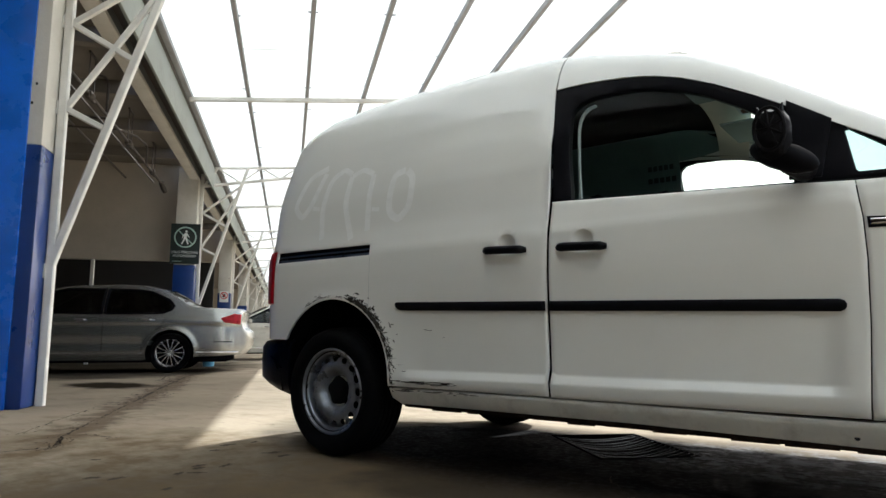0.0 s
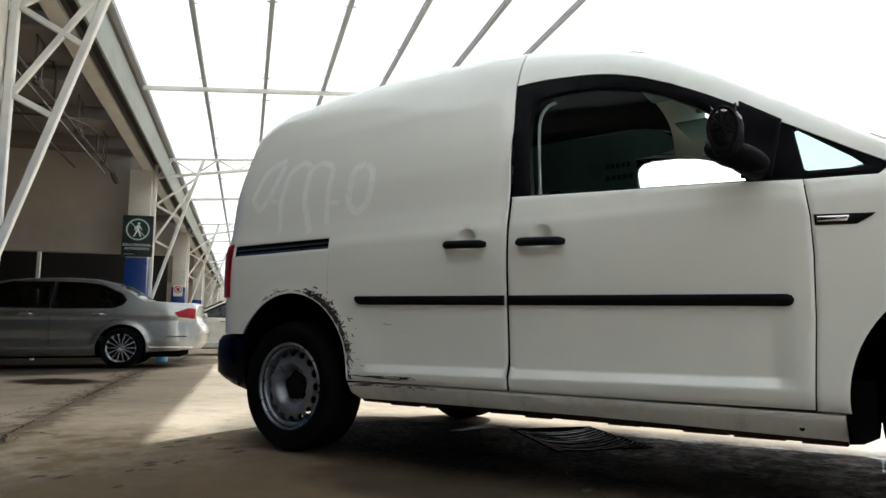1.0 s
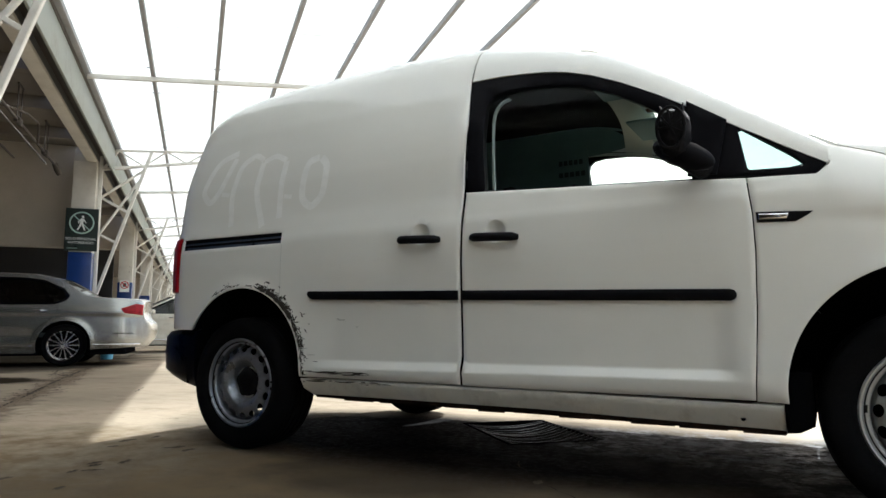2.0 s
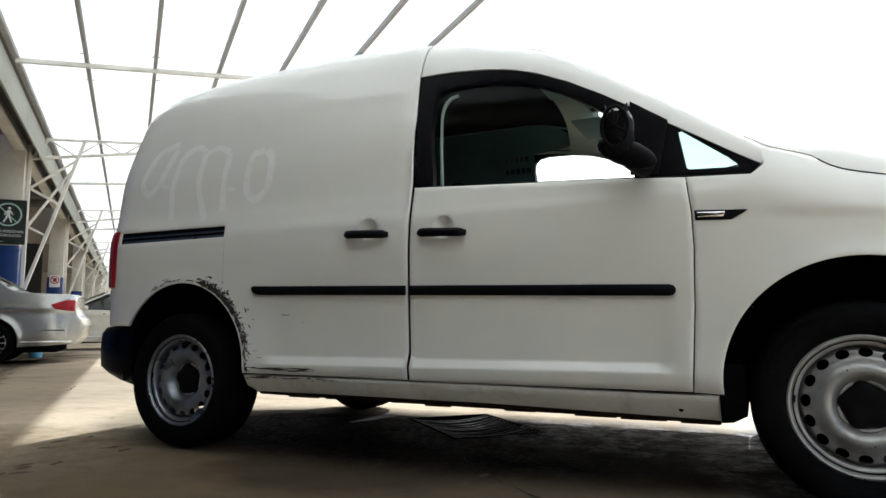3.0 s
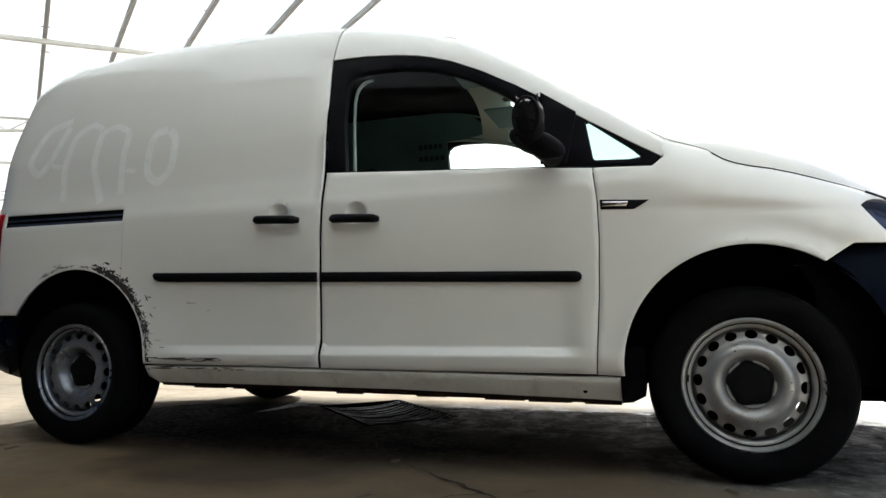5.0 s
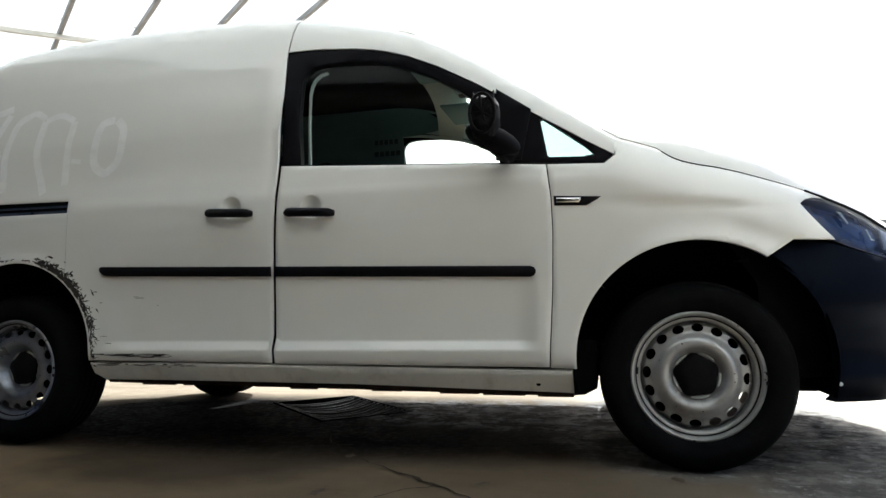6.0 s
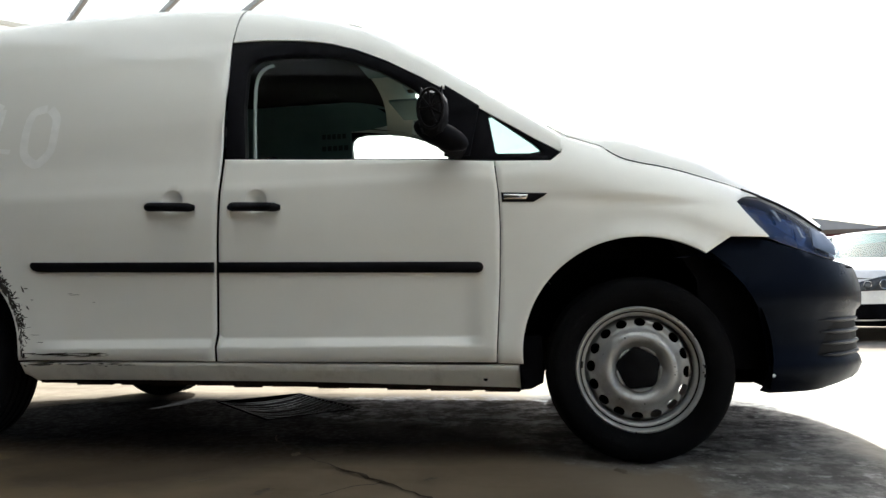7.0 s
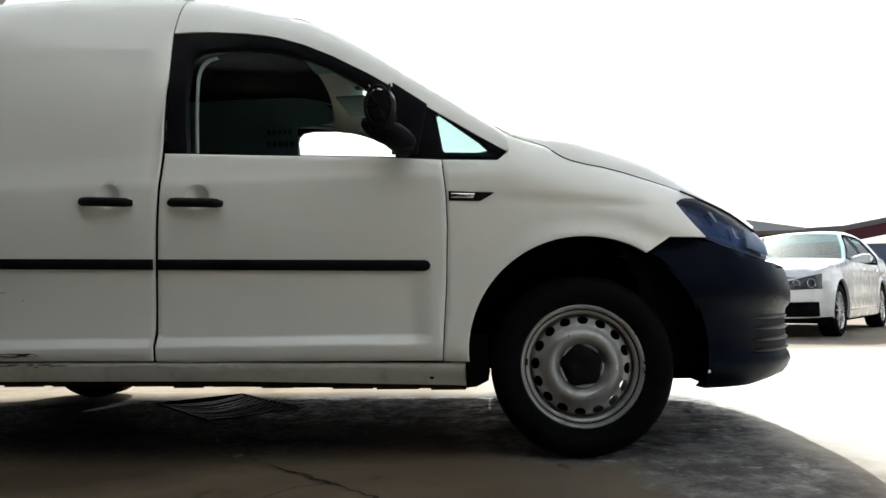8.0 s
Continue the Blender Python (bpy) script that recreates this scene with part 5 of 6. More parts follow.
    n_top = len(nose_curve(.64))
    core.faces.new(core.verts[len(core.verts) - n_top:])
    core.faces.new(core.verts[:n_top])
    shelf = nose_curve(.62)
    add("nose_shelf", thicken(grid([[(x - (.007 if x > 3.40 else .06), HALF + (y - HALF) * (1.004 if x > 3.40 else .92), .6385) for x, y in shelf], [(3.0 + (x - 3.0) * .3, HALF + (y - HALF) * .7, .640) for x, y in shelf]]), .006), CAVITY)
    add("nose_core", core, CAVITY, "added black core that stops sun leaking behind the bumper")
    rows = [[(x - .07, y, z) for x, y in nose_curve(.64) if x > 3.45] for z in (.630, .69, .750)]
    add("grille", grid(rows), BLACK_PLASTIC, "black grille between the headlamps")

    # rear bumper, rear doors
    back = [(-.30, .020), (-.42, .024), (-.52, .045), (-.60, .09), (-.66, .16), (-.705, .28), (-.74, .48), (-.755, .70), (-.76, HALF)]
    rows = []
    for z, k in ((.300, .06), (.315, .02), (.35, .0), (.45, -.004), (.52, 0), (.548, .015), (.558, .05)):
        near = []
        for x, y in back:
            lift = curve_at([(-.62, .02), (-.52, .01), (-.40, -.02), (-.30, -.035)], x)
            near.append((min(x + k, -.30) if x < -.4 else x, y + k * .8, z + (lift if z < .33 else lift * .4 if z < .36 else 0)))
        far = [(x, FAR - y, z_) for x, y, z_ in near[:-1]][::-1]
        rows.append(near + far)
    add("rear_bumper", thicken(grid(rows), .015), BUMPER_PLASTIC, "dark plastic rear bumper", sharp=60)
    rows = []
    for z in (.555, .75, .95, 1.15, 1.3, 1.45, 1.56, 1.62):
        xr_ = curve_at(TAIL_X, z) + .012
        y0 = side_y(xr_, z)
        rows.append([(xr_ - .10 * (1 - w * w), HALF + w * (HALF - y0), z) for w in (-1 + k / 10 for k in range(21))])
    add("rear_door", thicken(grid(rows), .02), VAN_WHITE, "white rear doors")

    # underbody
    add("underbody", box(-.45, 3.05, .36, FAR - .36, .30, .40, .02), RUST, "dark rusty underside")
    for y0, y1, z0 in ((.075, .36, .258), (FAR - .36, FAR - .075, .262)):
        add("floor_rail", box(.44, 2.27, y0, y1, z0, .345, .012), RUST, "dark rusty floor edge")
    for y0, y1, up in ((.062, .36, 0), (FAR - .36, FAR - .062, .02)):
        guard = bmesh.new()
        prof = [(2.268, .236 + up), (2.325, .241 + up), (2.366, .262 + up), (2.366, .42), (2.268, .42)]
        ends = [[guard.verts.new((x, y, z)) for x, z in prof] for y in (y0, y1)]
        guard.faces.new(ends[0])
        guard.faces.new(ends[1][::-1])
        for i in range(5):
            guard.faces.new((ends[0][i - 1], ends[1][i - 1], ends[1][i], ends[0][i]))
        bmesh.ops.recalc_face_normals(guard, faces=guard.faces)
        add("splash_guard", guard, CAVITY, smooth=False)
    for y0, y1 in ((.27, .46), (FAR - .46, FAR - .27)):
        add("arch_flap", box(2.86, 3.10, y0, y1, .236, .40, .01), CAVITY)
    # unseen black blocks, added against sun leaking through the nose
    add("nose_block", box(2.56, 3.36, .42, FAR - .42, .36, .80, .02), CAVITY, "added black block that stops sun leaking through the nose")
    add("nose_block_front", box(3.10, 3.40, .34, FAR - .34, .40, .74, .02), CAVITY)
    low = [(.46, .2625), (.8, .2575), (1.5, .2475), (2.289, .2345)]
    add("rusty_lip", panel(low + [(x, z + .012 + .004 * ((i * 5) % 3)) for i, (x, z) in enumerate(low[::-1])], lambda x, z: side_y(x, z) - .001, step=.03, thick=.01, roll=0), RUST, "rusty lower edge of the sill")
    add("sill_hole", lathe([(.0001, -.001), (.007, -.001), (.008, .001)], 14, (2.172, side_y(2.172, .277), .277)), CAVITY)
    rust = bmesh.new()
    rnd = random.Random(4)
    x = .46
    while x < 2.28:
        w = rnd.uniform(.02, .16)
        h = rnd.uniform(.002, .010)
        zb = curve_at([(.46, .262), (.8, .257), (1.5, .247), (2.29, .234)], x)
        box(x, min(x + w, 2.285), .072, .085, zb - h, zb + .01, 0, rust)
        x += w + rnd.uniform(0, .05)
    add("rust_edge", rust, RUST, "rusty seam hanging below the sill", smooth=False)
    add("silencer", tube([(.45, 1.15, .235), (.5, 1.15, .235), (.95, 1.15, .235), (1.0, 1.15, .235)], [.05, .08, .08, .05], 16), RUST, "dark exhaust silencer")
    add("axle", tube([(0, .2, .30), (0, FAR - .2, .30)], .04, 10), CAVITY)

    # cabin
    add("cab_floor", box(1.2, 2.20, .1, FAR - .1, .42, .46, .005), TRIM)
    dash = []
    for y in [.12 + (FAR - .24) * k / 10 for k in range(11)]:
        dash.append([(2.62, y, 1.06), (2.40, y, 1.075), (2.24, y, 1.05), (2.16, y, .98), (2.20, y, .80), (2.4, y, .6)])
    add("dashboard", grid(dash), TRIM, "charcoal dashboard", sharp=60)
    for y, far in ((.12, False), (FAR - .12, True)):
        add("door_trim", box(1.25, 2.22, y - .012, y + .012, .5, 1.02, .01), TRIM)
    for yc in (.47, FAR - .47):
        prof = [(1.36, .70), (1.25, .95), (1.225, 1.08), (1.26, 1.11), (1.34, 1.08), (1.42, .95), (1.47, .80), (1.95, .78), (1.97, .70), (1.9, .62), (1.4, .60)]
        rows = [[(x, yc + d * .24, z - .02 * abs(d)) for x, z in shrunk(prof, .02 * d * d)] for d in (-1, -.7, 0, .7, 1)]
        st = grid(rows, close_v=True)
        add("seat", st, SEAT, "dark fabric cab seat", sharp=60)
        hz = 1.10 if yc < 1 else 1.27
        add("headrest", tube([(1.25, yc - .13, hz), (1.25, yc - .10, hz), (1.25, yc + .10, hz), (1.25, yc + .13, hz)], [.04, .07, .07, .04], 12), SEAT)
    # steering wheel on the far side
    sw = [(2.02 + .06 * math.sin(a) * .5, FAR - .47 + .185 * math.cos(a), 1.02 + .185 * math.sin(a) * .9) for a in (2 * math.pi * k / 24 for k in range(25))]
    add("steering_wheel", tube(sw, .014, 8), TRIM)
    for y0, y1 in ((.34, .71), (1.08, 1.45)):
        add("sun_visor", box(1.585, 1.74, y0, y1, 1.592, 1.604, .005), BAY_WALL, "grey sun visor")
    lampb = add("reading_lamp", box(1.69, 1.77, .95, 1.08, 1.622, 1.645, .008), LIGHT_TRIM, "small cabin lamp")
    add("lamp_lens", box(1.705, 1.735, .99, 1.04, 1.617, 1.6215, .001), SILL_RUST, "orange lamp lens", lampb)
    # added black sheet across the load bay, in place of its deep shade
    arc = [(.17, .46), (.17, 1.50), (.26, 1.62), (.42, 1.70), (HALF, 1.74), (FAR - .42, 1.70), (FAR - .26, 1.62), (FAR - .17, 1.50), (FAR - .17, .46)]
    add("bay_blind", thicken(grid([[(.40, y, z) for y, z in arc], [(.40, HALF + (y - HALF) * .05, .8) for y, z in arc]]), .01), CAVITY, "added black sheet standing in for the load bay's darkness")
    rows = [[(x, FAR - d, z) for d, z in ((.172, 1.02), (.174, 1.30), (.182, 1.50), (.205, 1.60), (.25, 1.68), (.31, 1.735))] for x in (.43, .7, .95, 1.225)]
    header = [[(x, FAR - d, z) for d, z in ((.195, 1.585 + .02 * q), (.22, 1.635 + .015 * q), (.28, 1.70), (.31, 1.735 - .03 * q))] for x, q in ((1.225, 0), (1.32, .3), (1.42, 1), (1.50, 2))]
    add("door_header", thicken(grid(header), .006), BAY_WALL, "grey-green trim over the far door")
    add("bay_lining", thicken(grid(rows), .006), BAY_WALL, "grey-green lining of the far side")
    for k in range(5):
        add("sticker_bar", box(1.035 + .035 * k, 1.060 + .035 * k, FAR - .194, FAR - .189, 1.475, 1.505), TRIM, "dark unreadable sticker bar")
        add("sticker_bar", box(1.04 + .032 * k, 1.062 + .032 * k, FAR - .206, FAR - .201, 1.545, 1.575), TRIM, "dark unreadable sticker bar")

    # door mirror, its cover broken off
    mb = add("door_mirror", panel([(2.045, 1.055), (2.135, 1.05), (2.170, 1.235), (2.045, 1.325)], lambda x, z: side_y(x, z) - .006, step=.04, thick=.02, roll=.004), FRAME_BLACK, "black door mirror with its cover torn off")
    rows = []
    for i in range(9):
        t = -1 + 2 * i / 8
        rr = math.sqrt(max(.02, 1 - t * t))
        rows.append([(2.052 - .02 * t + .092 * rr * math.cos(a), -.072 + .050 * rr * math.sin(a), 1.103 - .024 * rr * math.cos(a) + .054 * t) for a in (2 * math.pi * k / 18 for k in range(18))])
    add("mirror_arm", grid(rows, close_v=True), FRAME_BLACK, parent=mb)
    add("mirror_neck", tube([(2.09, .05, 1.08), (2.085, 0, 1.08), (2.06, -.05, 1.09)], [.04, .038, .035], 12), BLACK_PLASTIC, parent=mb)
    rnd = random.Random(11)
    rows = []
    for i in range(11):
        t = -1 + 2 * i / 10
        rr = math.sqrt(max(.02, 1 - abs(t) ** 3.0))
        row = []
        for k in range(18):
            a = 2 * math.pi * k / 18
            j = 1 + rnd.uniform(-.10, .10)
            row.append((2.034 + .050 * rr * math.cos(a) * j, -.112 + .045 * rr * math.sin(a) * j, 1.166 + .080 * t + rnd.uniform(-.004, .004)))
        rows.append(row)
    add("mirror_housing", grid(rows, close_v=True), HUB_BLACK, "crumpled black mirror housing", mb, sharp=25)
    rib = bmesh.new()
    for k in range(7):
        a = radians(-60 + 40 * k)
        tube([(2.032, -.158, 1.174), (2.032 + .042 * math.cos(a), -.150, 1.174 + .066 * math.sin(a))], .004, 6, rib)
    tube([(2.032 + .042 * math.cos(t), -.150, 1.174 + .066 * math.sin(t)) for t in (2 * math.pi * k / 18 for k in range(19))], .006, 6, rib)
    add("mirror_frame", rib, HUB_BLACK, "bare ribs of the broken mirror", mb)
    for dx in (-.030, .032):
        add("clip", tube([(2.030 + dx, -.12, 1.230), (2.030 + dx * 1.05, -.12, 1.244), (2.030 + dx * 1.15, -.12, 1.256)], [.008, .005, .002], 6), BLACK_PLASTIC, parent=mb)

    # scrapes round the rear arch and along the door bottom
    rnd = random.Random(7)
    sc = bmesh.new()

    def flake(x, z, lx, lz, tilt):
        n = rnd.randint(6, 9)
        ring = []
        for k in range(n):
            a = 2 * math.pi * k / n
            q = rnd.uniform(.45, 1.0)
            u, w = lx * math.cos(a) * q, lz * math.sin(a) * q
            xx, zz = x + u * math.cos(tilt) - w * math.sin(tilt), z + u * math.sin(tilt) + w * math.cos(tilt)
            ring.append(sc.verts.new((xx, side_y(xx, zz) - .0012, zz)))
        sc.faces.new(ring)

    for k in range(330):
        a = rnd.choice((rnd.gauss(64, 8), rnd.gauss(35, 16), rnd.gauss(52, 14), rnd.uniform(-2, 120)))
        if -3 < a < 125:
            r = .384 + abs(rnd.gauss(.0, .0085)) + (abs(rnd.gauss(0, .02)) if k % 12 == 0 else 0)
            flake(.028 + r * math.cos(radians(a)), .375 + r * math.sin(radians(a)), rnd.uniform(.004, .024), rnd.uniform(.0012, .0075 if 20 < a < 75 else .0035), radians(a + 90) + rnd.gauss(0, .22))
    for k in range(150):
        a = rnd.gauss(54, 9) if k % 3 else rnd.gauss(16, 9)
        r = .392 + abs(rnd.gauss(0, .013 if k % 3 else .008))
        flake(.028 + r * math.cos(radians(a)), .375 + r * math.sin(radians(a)), rnd.uniform(.004, .020), rnd.uniform(.0012, .005), rnd.gauss(0, .5) + (0 if k % 4 else radians(a + 90)))
    for k in range(40):
        flake(rnd.uniform(.42, .78), .372 + rnd.gauss(0, .004), rnd.uniform(.01, .06), rnd.uniform(.0008, .003), rnd.gauss(0, .03))
        if k % 2:
            flake(rnd.uniform(.42, .86), .335 + rnd.gauss(0, .004), rnd.uniform(.01, .05), rnd.uniform(.001, .004), rnd.gauss(0, .03))
    for k in range(10):
        flake(.40 + abs(rnd.gauss(0, .035)), rnd.uniform(.40, .66), rnd.uniform(.005, .03), rnd.uniform(.0008, .002), rnd.gauss(0, .08))
    for x, z, l in ((.62, .595, .03), (.60, .60, .012), (.70, .565, .008)):
        flake(x, z, l, .0012, .02)
    tagged(add("scrape", sc, SCUFF, "dark scrapes and chipped paint", smooth=False), kind="stuff")

    # ghost of a washed-off marking
    gh = bmesh.new()

    def stroke(pts, w):
        fine = []
        for i in range(len(pts) - 1):
            for k in range(6):
                fine.append(Vector(pts[i]).lerp(Vector(pts[i + 1]), k / 6))
        fine.append(Vector(pts[-1]))
        for _ in range(4):
            fine = [fine[0]] + [(fine[i - 1] + fine[i] * 2 + fine[i + 1]) / 4 for i in range(1, len(fine) - 1)] + [fine[-1]]
        rows = []
        for i, p in enumerate(fine):
            t = (fine[min(i + 1, len(fine) - 1)] - fine[max(i - 1, 0)]).normalized()
            s = Vector((-t.y, t.x)) * w / 2
            rows.append([(q.x, side_y(q.x, q.y) - .0012, q.y) for q in (p - s, p + s)])
        grid(rows, bm=gh)

    stroke([(-.138, 1.451), (-.263, 1.416), (-.337, 1.255), (-.267, 1.183), (-.205, 1.245), (-.140, 1.42)], .034)
    stroke([(-.016, 1.413), (-.086, 1.376), (-.116, 1.219), (-.091, 1.057)], .034)
    stroke([(-.19, 1.232), (-.135, 1.222)], .022)
    stroke([(.063, 1.372), (.047, 1.218), (.122, 1.038)], .036)
    stroke([(.217, 1.358), (.21, 1.234), (.223, 1.073)], .034)
    stroke([(.238, 1.177), (.287, 1.171)], .020)
    stroke([(-.05, 1.398), (0, 1.422), (.058, 1.385)], .028)
    stroke([(.066, 1.372), (.14, 1.400), (.214, 1.362)], .028)
    stroke([(.422, 1.348), (.354, 1.334), (.343, 1.156), (.413, 1.102), (.476, 1.162), (.479, 1.305), (.436, 1.345)], .036)
    add("faded_marking", gh, GHOST, "pale ghost of a washed-off painted scrawl")

    for x, flip_y in ((-.010, .04), (2.681, .04)):
        for mir in (False, True):
            w = steel_wheel(van, x - 1.34, (FAR - .04 if mir else .04) - HALF, .308, mir, x < 1)
    return tagged(van, "white panel van with black mouldings, scraped rear arch and steel wheels", "van")


build_van()


# ---- parked cars ----
def car_wheel(car, x, y, z, r, flip, spokes=14):
    m = pose(x, y, z, 0, 0, 180) if flip else pose(x, y, z)
    rim_r = r * .70
    bm = lathe([(rim_r * .94, .12), (rim_r * .94, .02), (rim_r * .97, .006), (rim_r, .0), (rim_r * 1.01, .006), (rim_r, .015)], 40)
    spoke = bar((rim_r * .15, .012, 0), (rim_r * .96, .014, 0), .024, .016, up=(0, 1, 0))
    w = part("wheel", bm, ALLOY, car, "bright multi-spoke alloy wheel")
    w.matrix_local = m
    first = part("spoke", spoke, ALLOY, w)
    for k in range(1, spokes):
        o = new("spoke", first.data)
        o.parent = w
        o.matrix_local = Matrix.Rotation(2 * math.pi * k / spokes, 4, "Y")
    part("tyre", lathe([(rim_r, .012), (rim_r * 1.08, -.008), (r * .92, -.010), (r * .985, .008), (r, .03), (r, .17), (r * .97, .19), (rim_r, .19)], 40), TYRE, w)
    part("hub", lathe([(.0001, .002), (rim_r * .16, .004), (rim_r * .2, .012)], 16), ALLOY, w)
    part("brake_disc", lathe([(.0001, .05), (rim_r * .9, .05)], 24), CAVITY, w)


def sedan(m, paint, glass, label, L=4.8, W=1.82, H=1.46, base=2.78, front=.90, r=.325, spokes=14, group="", ahead=0.0, lift=0.0):
    """A four-door saloon. x forward, its middle on the ground at the origin."""
    car = empty("car", m)
    xf = L / 2 - front            # front axle
    xr = xf - base                # rear axle
    k = H / 1.46
    top = [(L / 2 - .03, .24), (L / 2, .36), (L / 2, .50), (L / 2 - .03, .62), (L / 2 - .09, .70), (L / 2 - .22, .78 + lift * .5), (L / 2 - .45, .83 + lift), (xf - .05, .90 * k + lift), (xf - .36 + ahead, .95 * k + lift)]
    screen = [(xf - .42 + ahead, .965 * k + lift), (xf - 1.25 + ahead, 1.385 * k)]
    roof = [(xf - 1.34 + ahead, 1.408 * k), (xf - 1.55 + ahead, 1.435 * k), (xf - 1.85, H), (xf - 2.3, 1.445 * k), (xf - 2.62, 1.38 * k)]
    rear_glass = [(xf - 2.70, 1.355 * k), (xr - .28, 1.115 * k)]
    tail = [(xr - .38, 1.08 * k), (-L / 2 + .20, 1.055 * k), (-L / 2 + .11, 1.02 * k), (-L / 2 + .13, .84), (-L / 2 + .10, .74), (-L / 2 + .02, .67), (-L / 2, .56), (-L / 2 + .04, .42), (-L / 2 + .14, .29)]
    arch = .055 + r
    low = [(xr - arch * .98, .25)] + circle(xr, r, arch, 195, -15, 18) + [(xr + arch + .03, .20), (xf - arch - .03, .20)] + circle(xf, r, arch, 195, -15, 18) + [(xf + arch * .98, .25)]
    outline = top + screen + roof + rear_glass + tail + low

    def skin(x, z):
        y = W / 2
        y -= .012 + .03 * max(0, (.46 - z) / .26) ** 2
        if z > .82 * k:
            y -= .34 * ((z - .82 * k) / .64) ** 1.7
        under = .815 * k - z
        if under > 0:
            y -= .016 * min(1.0, under / .035) * math.exp(-under / .13) * max(0.0, min(1.0, (xf - .1 - x) / .3))
        for ax in (xf, xr):
            y += .022 * max(0.0, 1 - max(0.0, math.hypot(x - ax, z - r) - arch) / .08) ** 1.5
        y -= .016 * math.exp(-((z - .47) / .09) ** 2) * max(0.0, min(1.0, (xf - arch - x) / .15)) * max(0.0, min(1.0, (x - xr - arch) / .15))
        for end in (L / 2 - x, x + L / 2):
            q = max(0.0, 1 - end / .62)
            y -= .30 * q ** 2.6
        return -y

    belt = lambda x: (.955 + .03 * (xf - x) / 3) * k
    split = xf - 1.62 - ahead * .4
    win_f = [(xf - .55 + ahead, belt(xf - .55) + .02 + lift), (xf - 1.24 + ahead, 1.32 * k), (xf - 1.42 + ahead, 1.372 * k), (split + .03, 1.378 * k), (split + .03, belt(split))]
    win_r = [(split - .04, belt(split)), (split - .04, 1.38 * k), (xf - 2.2, 1.372 * k), (xf - 2.45, 1.335 * k), (xr + .06, 1.20 * k), (xr - .02, 1.10 * k), (xr + .02, 1.04 * k), (xr + .16, belt(xr))]
    for mir in (None, 0.0):
        body = part("side_panel", panel(outline, skin, [win_f, win_r], step=.034, thick=.03, roll=.006, mirror=mir, edge_step=.05), paint, car)
        for wn_, nm in ((win_f, "front_window"), (win_r, "rear_window")):
            part(nm, panel(shrunk(wn_, -.012), lambda x, z: skin(x, z) + .012, step=.12, thick=.004, roll=0, mirror=mir), glass, car)
        for wn_ in (win_f, win_r):
            part("window_trim", panel(shrunk(wn_, -.020), lambda x, z: skin(x, z) - .004, [shrunk(wn_, .010)], step=.12, thick=.008, roll=0, mirror=mir), CAVITY, car)
        part("pillar_cover", panel([(split - .052, belt(split) + .004), (split + .042, belt(split) + .004), (split + .042, 1.372 * k), (split - .052, 1.374 * k)], lambda x, z: skin(x, z) - .005, step=.08, thick=.006, roll=.001, mirror=mir), FRAME_BLACK, car, "black door pillar cover")
        part("pillar_line", panel([(split - .008, belt(split) + .02), (split - .001, belt(split) + .02), (split - .001, 1.36 * k), (split - .008, 1.36 * k)], lambda x, z: skin(x, z) - .008, step=.08, thick=.002, roll=0, mirror=mir), CHROME, car)
        part("bumper_strip", panel([(-L / 2 + .16, .312), (xr - arch - .03, .312), (xr - arch - .03, .340), (-L / 2 + .16, .340)], lambda x, z: skin(x, z) - .006, step=.06, thick=.008, mirror=mir), CHROME, car, "bright strip along the bumper")
        part("side_reflector", panel([(-L / 2 + .26, .500), (-L / 2 + .56, .500), (-L / 2 + .56, .512), (-L / 2 + .26, .514)], lambda x, z: skin(x, z) - .003, step=.06, thick=.004, roll=0, mirror=mir), CAVITY, car)
        for hx in (split + .33, xr + .36):
            yy = skin(hx, .86 * k) - .02
            pts = [(hx + .1, yy + .02, .86 * k), (hx + .06, yy, .865 * k), (hx - .06, yy, .865 * k), (hx - .1, yy + .02, .86 * k)]
            if mir is not None:
                pts = [(x, -y, z) for x, y, z in pts]
            part("door_handle", tube(pts, .014, 8), CHROME, car)
        for jx in (split - .01, xf - .62):
            ln = panel([(jx - .003, .27), (jx + .003, .27), (jx + .003, .92 * k), (jx - .003, .92 * k)], lambda x, z: skin(x, z) - .0015, step=.1, thick=.001, roll=0, mirror=mir)
            part("door_joint", ln, CAVITY, car)
        bend = [(xr + .10, belt(xr)), (xr + .11, .87 * k), (xr + .15, .78 * k), (xr + .24, .70), (xr + .34, .62), (xr + .41, .53), (xr + .445, .42), (xr + .45, .28)]
        part("door_joint", tube([(x, skin(x, z) if mir is None else -skin(x, z), z) for x, z in [((1 - q) * a[0] + q * b[0], (1 - q) * a[1] + q * b[1]) for a, b in zip(bend, bend[1:]) for q in (0, .33, .67)] + bend[-1:]], .003, 6), CAVITY, car)
        part("rubbing_strip", panel([(xr + arch + .05, .30), (xf - arch - .05, .30), (xf - arch - .05, .325), (xr + arch + .05, .325)], lambda x, z: skin(x, z) - .008, step=.1, thick=.01, mirror=mir), CHROME, car)
        tl = [(-L / 2 + .14, .80), (-L / 2 + .13, .97 * k), (-L / 2 + .24, .985 * k), (-L / 2 + .46, .90 * k), (-L / 2 + .40, .83)]
        part("tail_lamp", panel(tl, lambda x, z: skin(x, z) - .006, step=.06, thick=.03, mirror=mir), RED_LENS, car)
        sgn = -1 if mir is None else 1
